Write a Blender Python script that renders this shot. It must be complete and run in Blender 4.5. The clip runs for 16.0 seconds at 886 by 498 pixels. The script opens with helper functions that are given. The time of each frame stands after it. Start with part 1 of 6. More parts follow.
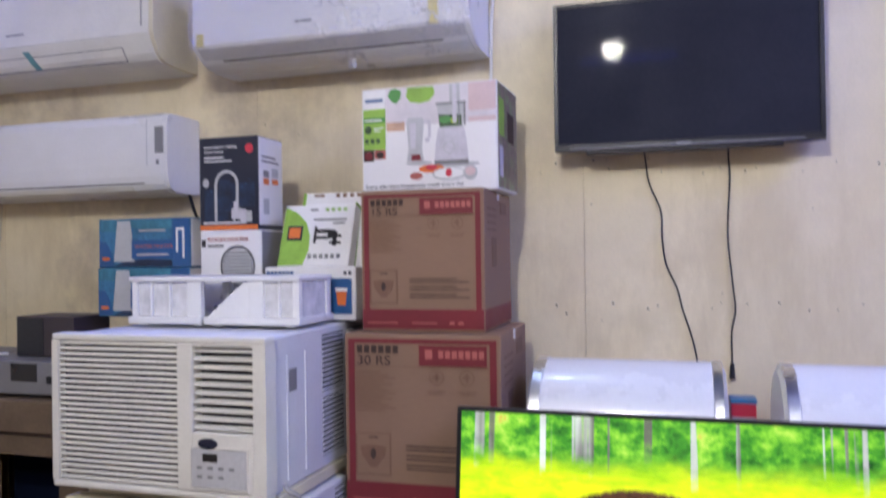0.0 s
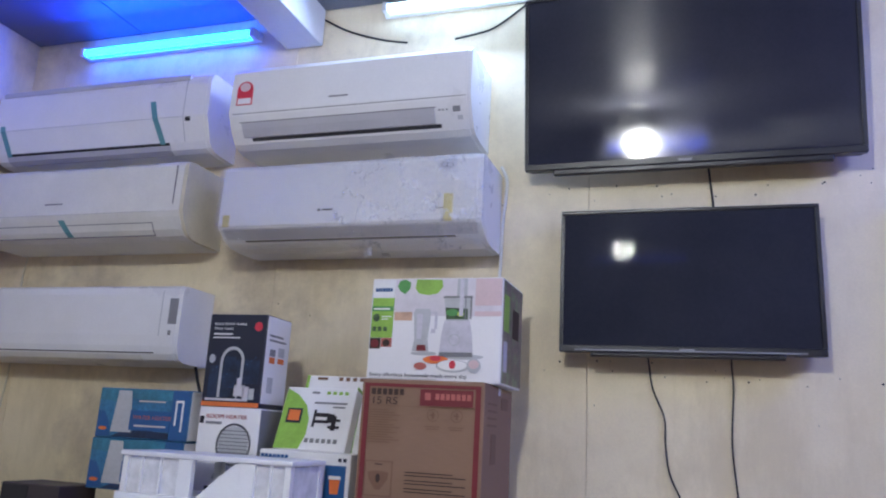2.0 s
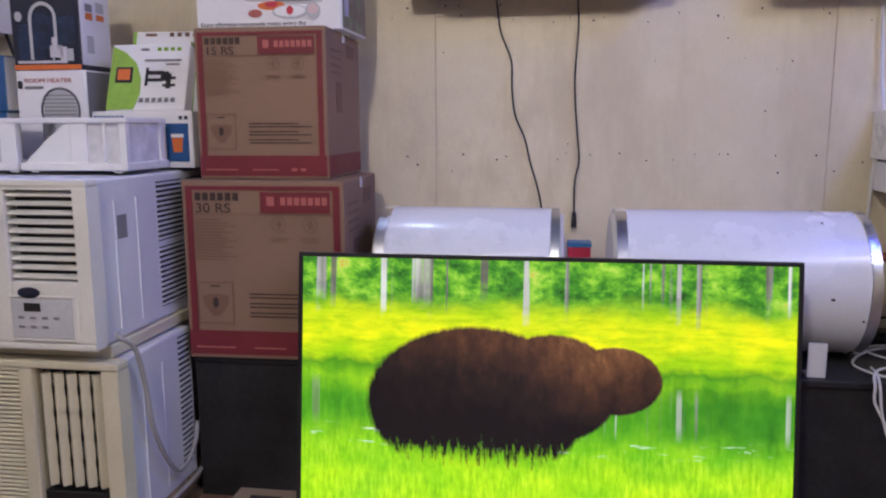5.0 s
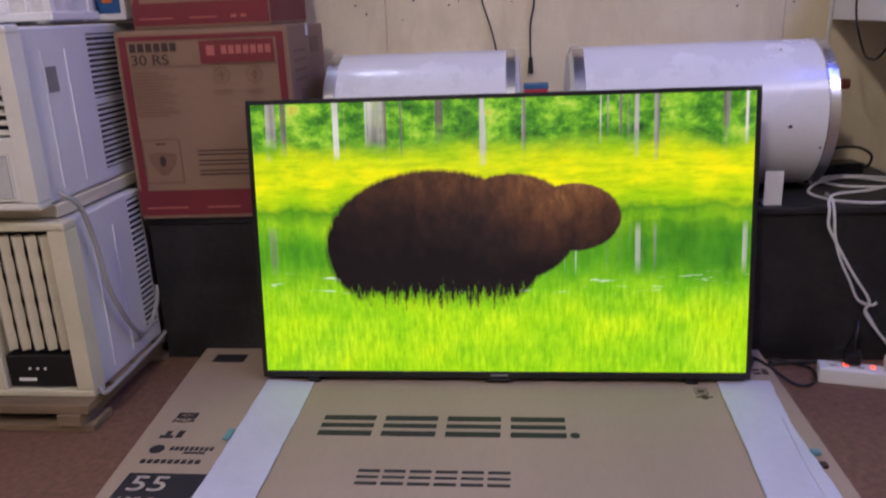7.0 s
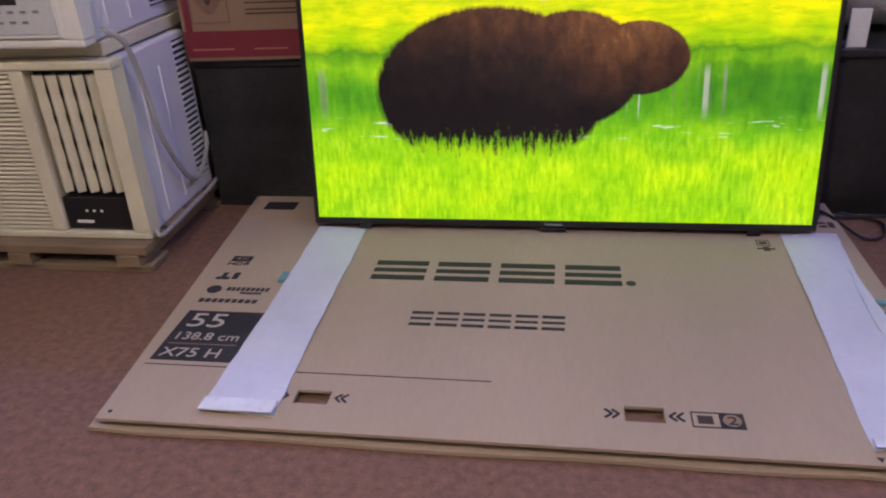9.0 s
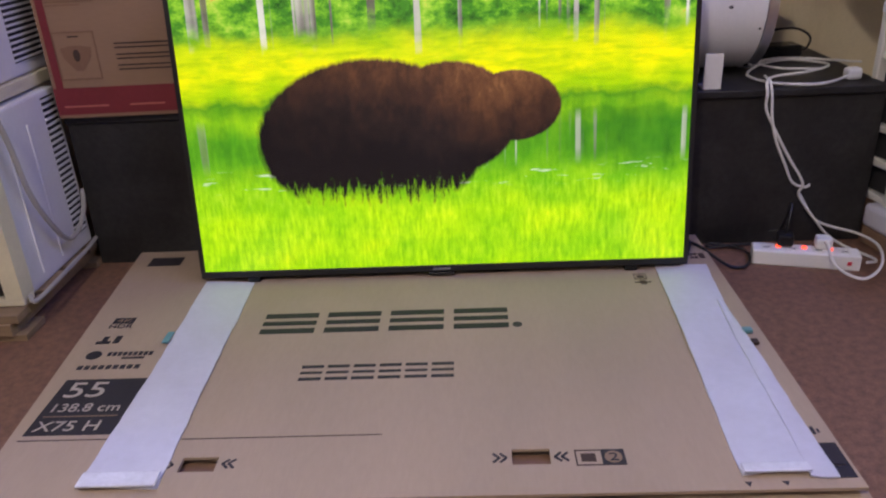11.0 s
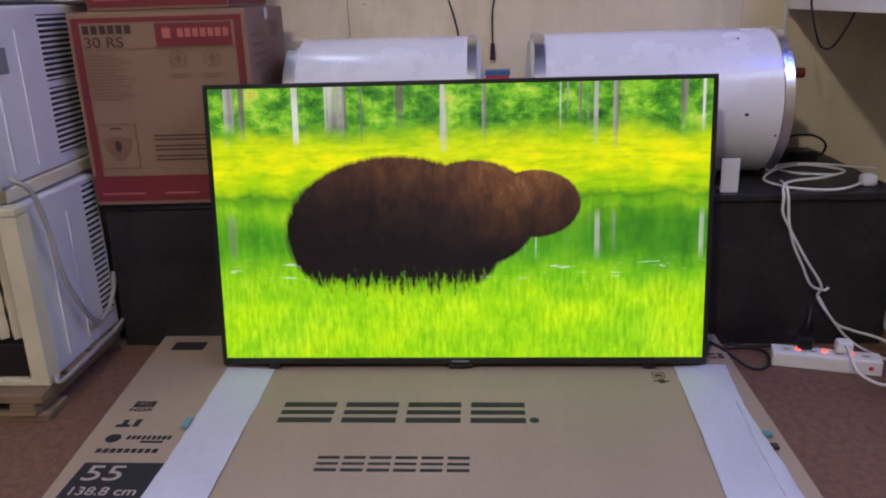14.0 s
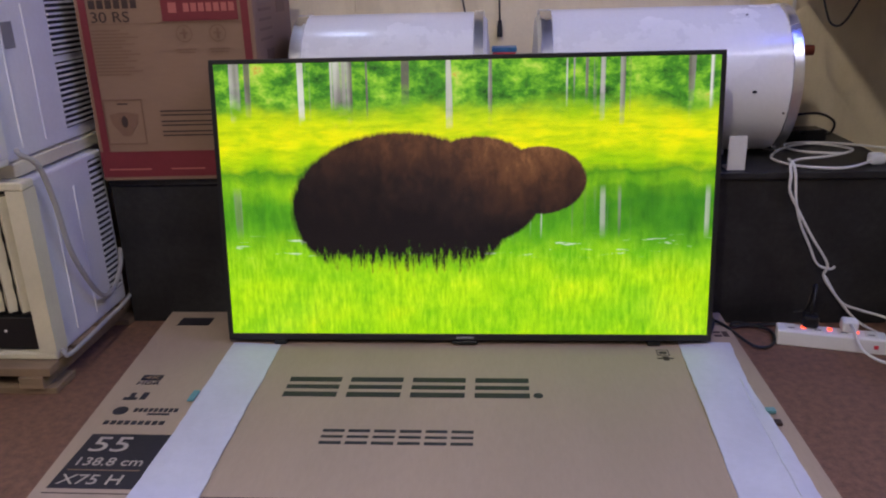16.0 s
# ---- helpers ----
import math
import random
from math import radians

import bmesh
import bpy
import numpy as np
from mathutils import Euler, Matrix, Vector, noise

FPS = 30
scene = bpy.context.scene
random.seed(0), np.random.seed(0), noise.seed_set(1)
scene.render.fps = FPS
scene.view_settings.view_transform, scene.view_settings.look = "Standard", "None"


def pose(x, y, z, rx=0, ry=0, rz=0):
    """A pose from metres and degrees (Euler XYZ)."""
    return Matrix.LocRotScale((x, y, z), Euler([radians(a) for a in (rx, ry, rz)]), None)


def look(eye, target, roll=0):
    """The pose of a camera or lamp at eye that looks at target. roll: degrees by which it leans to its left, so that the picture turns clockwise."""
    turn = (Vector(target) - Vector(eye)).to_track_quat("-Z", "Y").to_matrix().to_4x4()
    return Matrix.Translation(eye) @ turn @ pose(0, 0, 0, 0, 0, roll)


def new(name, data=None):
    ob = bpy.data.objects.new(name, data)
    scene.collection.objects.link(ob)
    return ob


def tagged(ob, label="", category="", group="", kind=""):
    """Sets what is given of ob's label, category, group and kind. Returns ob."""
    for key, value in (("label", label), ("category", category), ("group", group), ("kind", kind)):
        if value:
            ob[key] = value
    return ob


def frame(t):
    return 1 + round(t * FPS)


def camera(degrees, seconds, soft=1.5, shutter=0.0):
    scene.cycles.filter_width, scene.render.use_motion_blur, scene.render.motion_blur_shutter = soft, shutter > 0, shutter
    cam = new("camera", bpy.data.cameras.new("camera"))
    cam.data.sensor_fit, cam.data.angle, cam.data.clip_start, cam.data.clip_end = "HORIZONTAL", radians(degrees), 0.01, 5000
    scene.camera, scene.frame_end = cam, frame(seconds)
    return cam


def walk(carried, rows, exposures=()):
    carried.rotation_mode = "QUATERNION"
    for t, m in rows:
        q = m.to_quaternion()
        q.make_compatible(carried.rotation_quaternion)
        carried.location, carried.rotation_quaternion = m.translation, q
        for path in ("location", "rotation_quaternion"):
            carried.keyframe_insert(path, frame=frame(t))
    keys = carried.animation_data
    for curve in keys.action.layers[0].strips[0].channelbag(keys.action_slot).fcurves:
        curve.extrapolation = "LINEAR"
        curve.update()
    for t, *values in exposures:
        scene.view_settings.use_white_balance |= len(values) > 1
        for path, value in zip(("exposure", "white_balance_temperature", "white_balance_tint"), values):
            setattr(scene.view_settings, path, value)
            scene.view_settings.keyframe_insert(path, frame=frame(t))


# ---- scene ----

# ============ camera ============
cam = camera(59.7, 16.0, soft=2.0, shutter=0.5)
PATH = [
    (0, (0.565, -1.845, 1.152), (-0.025, 0.065, 1.162), -0.8),
    (0.5, (0.574, -1.863, 1.177), (-0.065, 0.021, 1.385), 2.0),
    (1, (0.573, -1.875, 1.178), (-0.113, -0.027, 1.518), 3.1),
    (1.5, (0.578, -1.877, 1.184), (-0.123, -0.046, 1.579), 3.2),
    (2, (0.598, -1.873, 1.183), (-0.015, -0.029, 1.652), 3.2),
    (2.5, (0.582, -1.871, 1.16), (-0.016, -0.007, 1.573), 3.3),
    (3, (0.57, -1.857, 1.143), (-0.122, 0.009, 1.344), 3.6),
    (3.5, (0.579, -1.851, 1.134), (-0.131, 0.016, 1.236), 3.7),
    (4, (0.631, -1.803, 1.103), (0.087, 0.121, 1.036), 1.7),
    (4.5, (0.66, -1.816, 1.101), (0.301, 0.133, 0.837), 0.4),
    (4.7, (0.655, -1.8, 1.091), (0.33, 0.152, 0.802), 0.2),
    (6.8, (0.68, -1.798, 0.955), (0.484, 0.116, 0.407), -2.1),
    (7, (0.677, -1.784, 0.945), (0.475, 0.117, 0.355), -2.4),
    (7.5, (0.653, -1.748, 0.926), (0.424, 0.106, 0.212), -3.1),
    (8, (0.62, -1.776, 0.907), (0.292, 0.037, 0.13), -2.6),
    (8.5, (0.636, -1.774, 0.887), (0.278, 0.0, 0.034), -3.1),
    (8.7, (0.638, -1.765, 0.879), (0.296, -0.012, -0.021), -3.2),
    (10.8, (0.695, -1.758, 0.916), (0.605, 0.047, 0.058), -3.3),
    (11, (0.692, -1.756, 0.92), (0.621, 0.058, 0.081), -2.8),
    (11.5, (0.692, -1.762, 0.935), (0.648, 0.082, 0.163), -1.6),
    (12, (0.693, -1.765, 0.949), (0.662, 0.108, 0.248), -0.7),
    (12.5, (0.692, -1.766, 0.96), (0.653, 0.126, 0.312), -0.6),
    (13, (0.688, -1.769, 0.953), (0.629, 0.134, 0.34), -0.7),
    (13.5, (0.691, -1.782, 0.947), (0.593, 0.119, 0.331), -1.4),
    (14, (0.694, -1.782, 0.944), (0.575, 0.114, 0.318), -1.7),
    (14.5, (0.696, -1.789, 0.947), (0.557, 0.11, 0.335), -1.9),
    (15, (0.69, -1.793, 0.934), (0.536, 0.099, 0.302), -1.8),
    (15.5, (0.697, -1.788, 0.929), (0.546, 0.09, 0.259), -1.6),
    (16, (0.698, -1.789, 0.928), (0.561, 0.092, 0.262), -1.6),
]
EXPOSURES = [(0.0, 0.48, 6250, 9), (0.7, 0.28, 6350, 5), (1.4, 0.16, 5950, 4), (2.6, 0.14, 5900, 5), (3.4, 0.18, 6200, 4), (4.0, 0.24, 6450, 9), (4.7, 0.15, 6500, 13), (7.0, -0.06, 7000, 19), (8.5, 0.03, 7200, 18), (11.0, 0.08, 7200, 17), (12.5, -0.06, 6950, 12), (16.0, -0.09, 6950, 14)]
walk(cam, [(t, look(eye, target, roll)) for t, eye, target, roll in PATH], EXPOSURES)

# ============ world and lamps ============
WALL_Y, LEFT_X, RIGHT_X, BACK_Y, CEIL_Z = 0.75, -2.38, 2.75, -4.6, 2.90
world = bpy.data.worlds.new("world")
scene.world = world
world.use_nodes = True
world.node_tree.nodes["Background"].inputs["Color"].default_value = (0.75, 0.82, 1.0, 1)
world.node_tree.nodes["Background"].inputs["Strength"].default_value = 0.05


def lamp(name, kind, energy, color, m, size=0.05, size_y=None):
    data = bpy.data.lights.new(name, kind)
    data.energy, data.color = energy, color
    if kind == "AREA":
        data.shape, data.size, data.size_y = "RECTANGLE", size, size_y or size
    else:
        data.shadow_soft_size = size
    ob = new(name, data)
    ob.matrix_world = m
    return ob


BULB = (0.18, -2.35, 2.60)
lamp("bulb_light", "POINT", 315, (1.0, 0.94, 0.87), pose(*BULB), 0.056)
# Added fill lamp, rear left, kept clear of the screens' reflections.
lamp("rear_fill_light", "AREA", 8, (0.86, 0.91, 1.0), look((-1.8, -3.6, 2.77), (0.4, 0.3, 1.0)), 1.1, 0.08)
# Added fill lamp for the right-facing sides; its source is unseen.
lamp("side_fill_light", "AREA", 19, (0.60, 0.65, 1.0), look((2.3, -1.6, 2.77), (0.3, 0.2, 0.9)), 1.1, 0.08)
lamp("blue_tube_light", "AREA", 22, (0.01, 0.04, 1.0), look((-1.6, 0.62, 2.80), (-1.6, 0.2, 2.70)), 0.86, 0.05)
lamp("white_tube_light", "AREA", 31, (0.50, 0.64, 1.0), look((-0.12, 0.62, 2.83), (-0.12, 0.2, 2.55)), 0.8, 0.05)
# Unseen blue lamp, assumed from the blue tint on right-hand faces.
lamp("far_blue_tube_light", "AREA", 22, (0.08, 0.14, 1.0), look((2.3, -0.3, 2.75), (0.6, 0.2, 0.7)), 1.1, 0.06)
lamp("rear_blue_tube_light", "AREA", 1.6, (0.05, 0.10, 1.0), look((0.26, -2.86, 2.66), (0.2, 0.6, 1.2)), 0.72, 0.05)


# ============ materials ============
def nodes_of(name):
    m = bpy.data.materials.new(name)
    m.use_nodes = True
    t = m.node_tree
    return m, t, t.nodes["Principled BSDF"]


def noise_node(t, scale, detail=4.0, rough=0.55, stretch=None, coord="Object"):
    c = t.nodes.new("ShaderNodeTexCoord")
    n = t.nodes.new("ShaderNodeTexNoise")
    n.inputs["Scale"].default_value, n.inputs["Detail"].default_value = scale, detail
    n.inputs["Roughness"].default_value = rough
    src = c.outputs[coord]
    if stretch:
        mp = t.nodes.new("ShaderNodeMapping")
        mp.inputs["Scale"].default_value = stretch
        t.links.new(src, mp.inputs["Vector"])
        src = mp.outputs["Vector"]
    t.links.new(src, n.inputs["Vector"])
    return n


def ramp_node(t, fac, stops):
    r = t.nodes.new("ShaderNodeValToRGB")
    els = r.color_ramp.elements
    while len(els) < len(stops):
        els.new(0.5)
    for e, (p, c) in zip(els, stops):
        e.position = p
        e.color = (*c, 1) if len(c) == 3 else c
    t.links.new(fac, r.inputs["Fac"])
    return r


def mixed(t, fac, a, b, mode="MIX"):
    m = t.nodes.new("ShaderNodeMix")
    m.data_type, m.blend_type = "RGBA", mode
    for sock, v in ((m.inputs[0], fac), (m.inputs[6], a), (m.inputs[7], b)):
        if isinstance(v, (int, float)):
            sock.default_value = v
        elif isinstance(v, tuple):
            sock.default_value = (*v, 1)
        else:
            t.links.new(v, sock)
    return m.outputs[2]


def math_node(t, op, a, b=None, clamp=False):
    m = t.nodes.new("ShaderNodeMath")
    m.operation, m.use_clamp = op, clamp
    for sock, v in zip(m.inputs, (a, b)):
        if v is None:
            continue
        if isinstance(v, (int, float)):
            sock.default_value = v
        else:
            t.links.new(v, sock)
    return m.outputs[0]


def surface(name, color, rough=0.5, metal=0.0, big=3.0, small=90.0, vary=0.12, bump=0.15, dirt=None, dirt_at=0.6, stretch=None, spec=0.5, coat=0.0, streak=None, grime=None):
    """A painted or printed surface: colour with broad and fine variation, optional dirt patches and a fine relief."""
    m, t, p = nodes_of(name)
    a, b = noise_node(t, big, 5, 0.6, stretch), noise_node(t, small, 3, 0.6, stretch)
    lo, hi = tuple(c * (1 - vary) for c in color), tuple(min(1, c * (1 + vary * 0.7)) for c in color)
    broad = ramp_node(t, a.outputs["Fac"], [(0.3, lo), (0.7, hi)]).outputs["Color"]
    fine = ramp_node(t, b.outputs["Fac"], [(0.3, (1 - vary * 0.7,) * 3), (0.7, (1,) * 3)]).outputs["Color"]
    col = mixed(t, 1.0, broad, fine, "MULTIPLY")
    if dirt:
        d = noise_node(t, big * 1.7 + 0.3, 8, 0.7)
        f = ramp_node(t, d.outputs["Fac"], [(dirt_at, (0, 0, 0)), (min(0.98, dirt_at + 0.16), (0.8, 0.8, 0.8))]).outputs["Color"]
        col = mixed(t, f, col, dirt)
    if streak:
        d = noise_node(t, 1.0, 7, 0.72, (5.0, 5.0, 1.3))
        f = ramp_node(t, d.outputs["Fac"], [(0.50, (0, 0, 0)), (0.66, (0.75, 0.75, 0.75))]).outputs["Color"]
        col = mixed(t, f, col, streak)
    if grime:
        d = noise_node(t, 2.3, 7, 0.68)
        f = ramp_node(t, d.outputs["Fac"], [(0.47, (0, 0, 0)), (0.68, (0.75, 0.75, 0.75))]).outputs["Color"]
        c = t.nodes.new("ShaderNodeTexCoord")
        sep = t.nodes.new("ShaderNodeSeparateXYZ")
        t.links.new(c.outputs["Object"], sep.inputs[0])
        # Full strength towards the left, a quarter towards the right.
        left_part = ramp_node(t, math_node(t, "ADD", math_node(t, "MULTIPLY", sep.outputs["X"], 0.25), 0.5), [(0.40, (1, 1, 1)), (0.56, (0.25, 0.25, 0.25))]).outputs["Color"]
        col = mixed(t, math_node(t, "MULTIPLY", f, left_part), col, grime)
    t.links.new(col, p.inputs["Base Color"])
    r = ramp_node(t, a.outputs["Fac"], [(0.3, (max(0, rough - 0.08),) * 3), (0.7, (min(1, rough + 0.08),) * 3)])
    t.links.new(r.outputs["Color"], p.inputs["Roughness"])
    p.inputs["Metallic"].default_value = metal
    p.inputs["Specular IOR Level"].default_value = spec
    p.inputs["Coat Weight"].default_value = coat
    p.inputs["Coat Roughness"].default_value = 0.1
    if bump:
        bn = t.nodes.new("ShaderNodeBump")
        bn.inputs["Strength"].default_value, bn.inputs["Distance"].default_value = bump, 0.002
        t.links.new(b.outputs["Fac"], bn.inputs["Height"])
        t.links.new(bn.outputs["Normal"], p.inputs["Normal"])
    return m


def glowing(name, color, strength):
    m, t, p = nodes_of(name)
    p.inputs["Base Color"].default_value = (*color, 1)
    p.inputs["Emission Color"].default_value = (*color, 1)
    p.inputs["Emission Strength"].default_value = strength
    return m


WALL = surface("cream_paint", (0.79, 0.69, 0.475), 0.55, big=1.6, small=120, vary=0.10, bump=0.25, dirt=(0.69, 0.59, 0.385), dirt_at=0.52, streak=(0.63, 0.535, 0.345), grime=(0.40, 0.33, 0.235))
REAR_DARK = surface("dark_rear_wall", (0.07, 0.07, 0.08), 0.25, big=2, vary=0.3)
CEILING = surface("ceiling_board", (0.15, 0.15, 0.17), 0.45, big=1.2, vary=0.08, bump=0.1, spec=0.18)
BEAM = surface("beam_paint", (0.55, 0.54, 0.56), 0.5, vary=0.1)
FLOOR = surface("brown_floor", (0.215, 0.108, 0.068), 0.75, big=55, small=260, vary=0.36, bump=0.5, dirt=(0.30, 0.17, 0.115), dirt_at=0.63)
BLACK_WOOD = surface("black_paint", (0.030, 0.029, 0.029), 0.45, big=6, small=60, vary=0.5, bump=0.3, dirt=(0.05, 0.048, 0.045), dirt_at=0.68, spec=0.3)
WHITE = surface("white_plastic", (0.78, 0.78, 0.78), 0.32, big=4, vary=0.05, bump=0.03)
WHITE_OLD = surface("aged_white_plastic", (0.72, 0.71, 0.66), 0.4, big=5, vary=0.08, bump=0.05, dirt=(0.55, 0.52, 0.44), dirt_at=0.66)
FLAP = surface("grey_white_plastic", (0.50, 0.50, 0.53), 0.4, big=4, vary=0.06, bump=0.03)
CREAM = surface("yellowed_plastic_and_lit_end", (0.66, 0.615, 0.46), 0.42, big=5, vary=0.1, bump=0.05, dirt=(0.45, 0.40, 0.30), dirt_at=0.66)
STEEL = surface("painted_steel", (0.70, 0.71, 0.74), 0.38, big=4, vary=0.07, bump=0.06, dirt=(0.5, 0.47, 0.42), dirt_at=0.7)
ENAMEL = surface("white_enamel", (0.78, 0.78, 0.78), 0.24, big=3, vary=0.06, bump=0.03, dirt=(0.60, 0.56, 0.48), dirt_at=0.66, coat=0.2)
CHROME = surface("brushed_chrome", (0.80, 0.81, 0.84), 0.30, 1.0, big=6, vary=0.1, bump=0.05)
COPPER = surface("rusty_copper", (0.30, 0.08, 0.05), 0.5, 0.6, vary=0.3)
DARK = surface("opening_shade_and_dark_parts", (0.03, 0.03, 0.032), 0.7, vary=0.3)
GREY = surface("grey_plastic", (0.22, 0.22, 0.23), 0.45, vary=0.1)
BLACK = surface("black_plastic", (0.012, 0.012, 0.013), 0.3, vary=0.2, bump=0.05)
BEZEL = surface("black_bezel", (0.015, 0.014, 0.016), 0.35, vary=0.2, bump=0.05)
PANEL = surface("dark_screen_glass", (0.032, 0.034, 0.046), 0.035, vary=0.15, bump=0.0, spec=0.8)
PANEL_MATT = surface("dim_screen_glass", (0.032, 0.034, 0.044), 0.012, vary=0.15, bump=0.0, spec=0.022)
KRAFT = surface("kraft_board", (0.385, 0.29, 0.21), 0.8, big=2.5, small=150, vary=0.09, bump=0.2, stretch=(1, 0.25, 1))
CARTON = surface("brown_carton", (0.262, 0.160, 0.102), 0.75, big=4, small=120, vary=0.10, bump=0.2, stretch=(0.3, 1, 1), dirt=(0.28, 0.16, 0.1), dirt_at=0.7)
BOARD_EDGE = surface("corrugated_edge", (0.28, 0.20, 0.11), 0.9, small=300, vary=0.4, bump=0.6)
RED_INK = surface("red_print", (0.185, 0.019, 0.026), 0.6, big=5, vary=0.14)
FADED_RED = surface("faded_red_lettering", (0.45, 0.13, 0.11), 0.6)
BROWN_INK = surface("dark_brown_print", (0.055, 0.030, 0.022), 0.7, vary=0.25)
FAINT_INK = surface("faint_brown_print_and_hole_shade", (0.21, 0.115, 0.07), 0.75, vary=0.15)
BLACK_INK = surface("black_print", (0.022, 0.018, 0.024), 0.65, vary=0.2)
TAUPE_INK = surface("taupe_print", (0.25, 0.165, 0.105), 0.7)
PALE_INK = surface("pale_ink", (0.46, 0.40, 0.34), 0.7, vary=0.1)
FOAM = surface("foam_sheet", (0.58, 0.58, 0.67), 0.5, big=7, small=60, vary=0.08, bump=0.35)
FILM = surface("plastic_film_tape", (0.72, 0.73, 0.80), 0.12, vary=0.15, bump=0.5, big=14)
PAPER = surface("white_card", (0.80, 0.79, 0.80), 0.4, vary=0.04, bump=0.05)
PAPER_SIDE = surface("lilac_card", (0.55, 0.50, 0.52), 0.45, vary=0.1)
INK_BLUE = surface("blue_print", (0.02, 0.10, 0.28), 0.4, vary=0.12)
SKY_BLUE = surface("sky_blue_print", (0.045, 0.20, 0.38), 0.42, big=9, vary=0.45, bump=0.05)
TEAL_PRINT = surface("teal_print", (0.05, 0.22, 0.33), 0.42, big=12, vary=0.35, bump=0.03)
DEEP_BLUE = surface("deep_blue_print", (0.010, 0.030, 0.085), 0.35, big=14, vary=0.5, bump=0.03)
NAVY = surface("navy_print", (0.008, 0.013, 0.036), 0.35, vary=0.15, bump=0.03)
ORANGE = surface("orange_print", (0.75, 0.18, 0.04), 0.5)
GREEN = surface("lime_print", (0.30, 0.52, 0.08), 0.45, big=10, vary=0.2)
LIME = surface("yellow_green_print", (0.50, 0.62, 0.06), 0.5, vary=0.1, bump=0.0)
LEAF_GREEN = surface("green_print", (0.10, 0.32, 0.08), 0.45, vary=0.2)
PINK = surface("pink_print", (0.68, 0.52, 0.53), 0.5, vary=0.1)
RED = surface("red_label", (0.62, 0.04, 0.07), 0.4)
SILVER = surface("silver_print", (0.50, 0.51, 0.53), 0.35, vary=0.15)
LILAC_GREY = surface("lilac_grey_print", (0.60, 0.58, 0.64), 0.4, big=30, vary=0.12, bump=0)
DARK_GREEN = surface("dark_green_print", (0.07, 0.13, 0.05), 0.45, big=40, vary=0.6, bump=0)
WHITE_INK = surface("white_print", (0.82, 0.82, 0.82), 0.5, vary=0.04, bump=0)
TEAL_TAPE = surface("teal_tape", (0.12, 0.30, 0.32), 0.4, vary=0.15)
YELLOW_TAPE = surface("yellow_tape", (0.62, 0.55, 0.20), 0.4, vary=0.15)
CORD_WHITE = surface("white_cord", (0.70, 0.69, 0.66), 0.5, vary=0.1)
CORD_GREY = surface("grey_cord", (0.36, 0.35, 0.34), 0.5, vary=0.12)
CORD_BLACK = surface("black_cord", (0.012, 0.012, 0.012), 0.45, vary=0.2)
TABLE_PRINT = surface("table_print", (0.70, 0.66, 0.70), 0.4, big=7, small=40, vary=0.12, bump=0.0)
SIDE_PHOTO = surface("side_photo_print", (0.24, 0.18, 0.15), 0.4, big=12, small=60, vary=0.6, bump=0.0, dirt=(0.20, 0.34, 0.13), dirt_at=0.5)
PEACH = surface("peach_print", (0.62, 0.40, 0.28), 0.4, big=14, vary=0.25, bump=0.0)
COUNTER_WOOD = surface("dull_counter_wood", (0.17, 0.12, 0.08), 0.7, big=5, vary=0.25)
PLAYER_GREY = surface("player_grey", (0.20, 0.20, 0.215), 0.4, vary=0.12)
WOOD = surface("pallet_wood", (0.26, 0.18, 0.11), 0.8, big=6, small=50, vary=0.3, bump=0.5, stretch=(0.2, 1, 1))
LEDRED = glowing("red_indicator", (1.0, 0.08, 0.03), 2.5)
BLUE_GLOW = glowing("blue_tube_glass", (0.016, 0.11, 1.0), 32)
BLUE_DIM = glowing("dim_blue_tube_glass", (0.02, 0.09, 1.0), 3)
WHITE_GLOW = glowing("white_tube_glass", (0.55, 0.78, 1.0), 5)
BULB_GLOW = glowing("bulb_glass", (1.0, 0.95, 0.85), 60)


def clear_plastic(name, tint, alpha, rough, bump):
    m, t, p = nodes_of(name)
    n = noise_node(t, 22, 5, 0.6)
    p.inputs["Base Color"].default_value = (*tint, 1)
    p.inputs["Roughness"].default_value = rough
    r = ramp_node(t, n.outputs["Fac"], [(0.35, (alpha * 0.8,) * 3), (0.75, (alpha * 1.3,) * 3)])
    t.links.new(r.outputs["Color"], p.inputs["Alpha"])
    b = t.nodes.new("ShaderNodeBump")
    b.inputs["Strength"].default_value, b.inputs["Distance"].default_value = bump, 0.01
    t.links.new(n.outputs["Fac"], b.inputs["Height"])
    t.links.new(b.outputs["Normal"], p.inputs["Normal"])
    return m


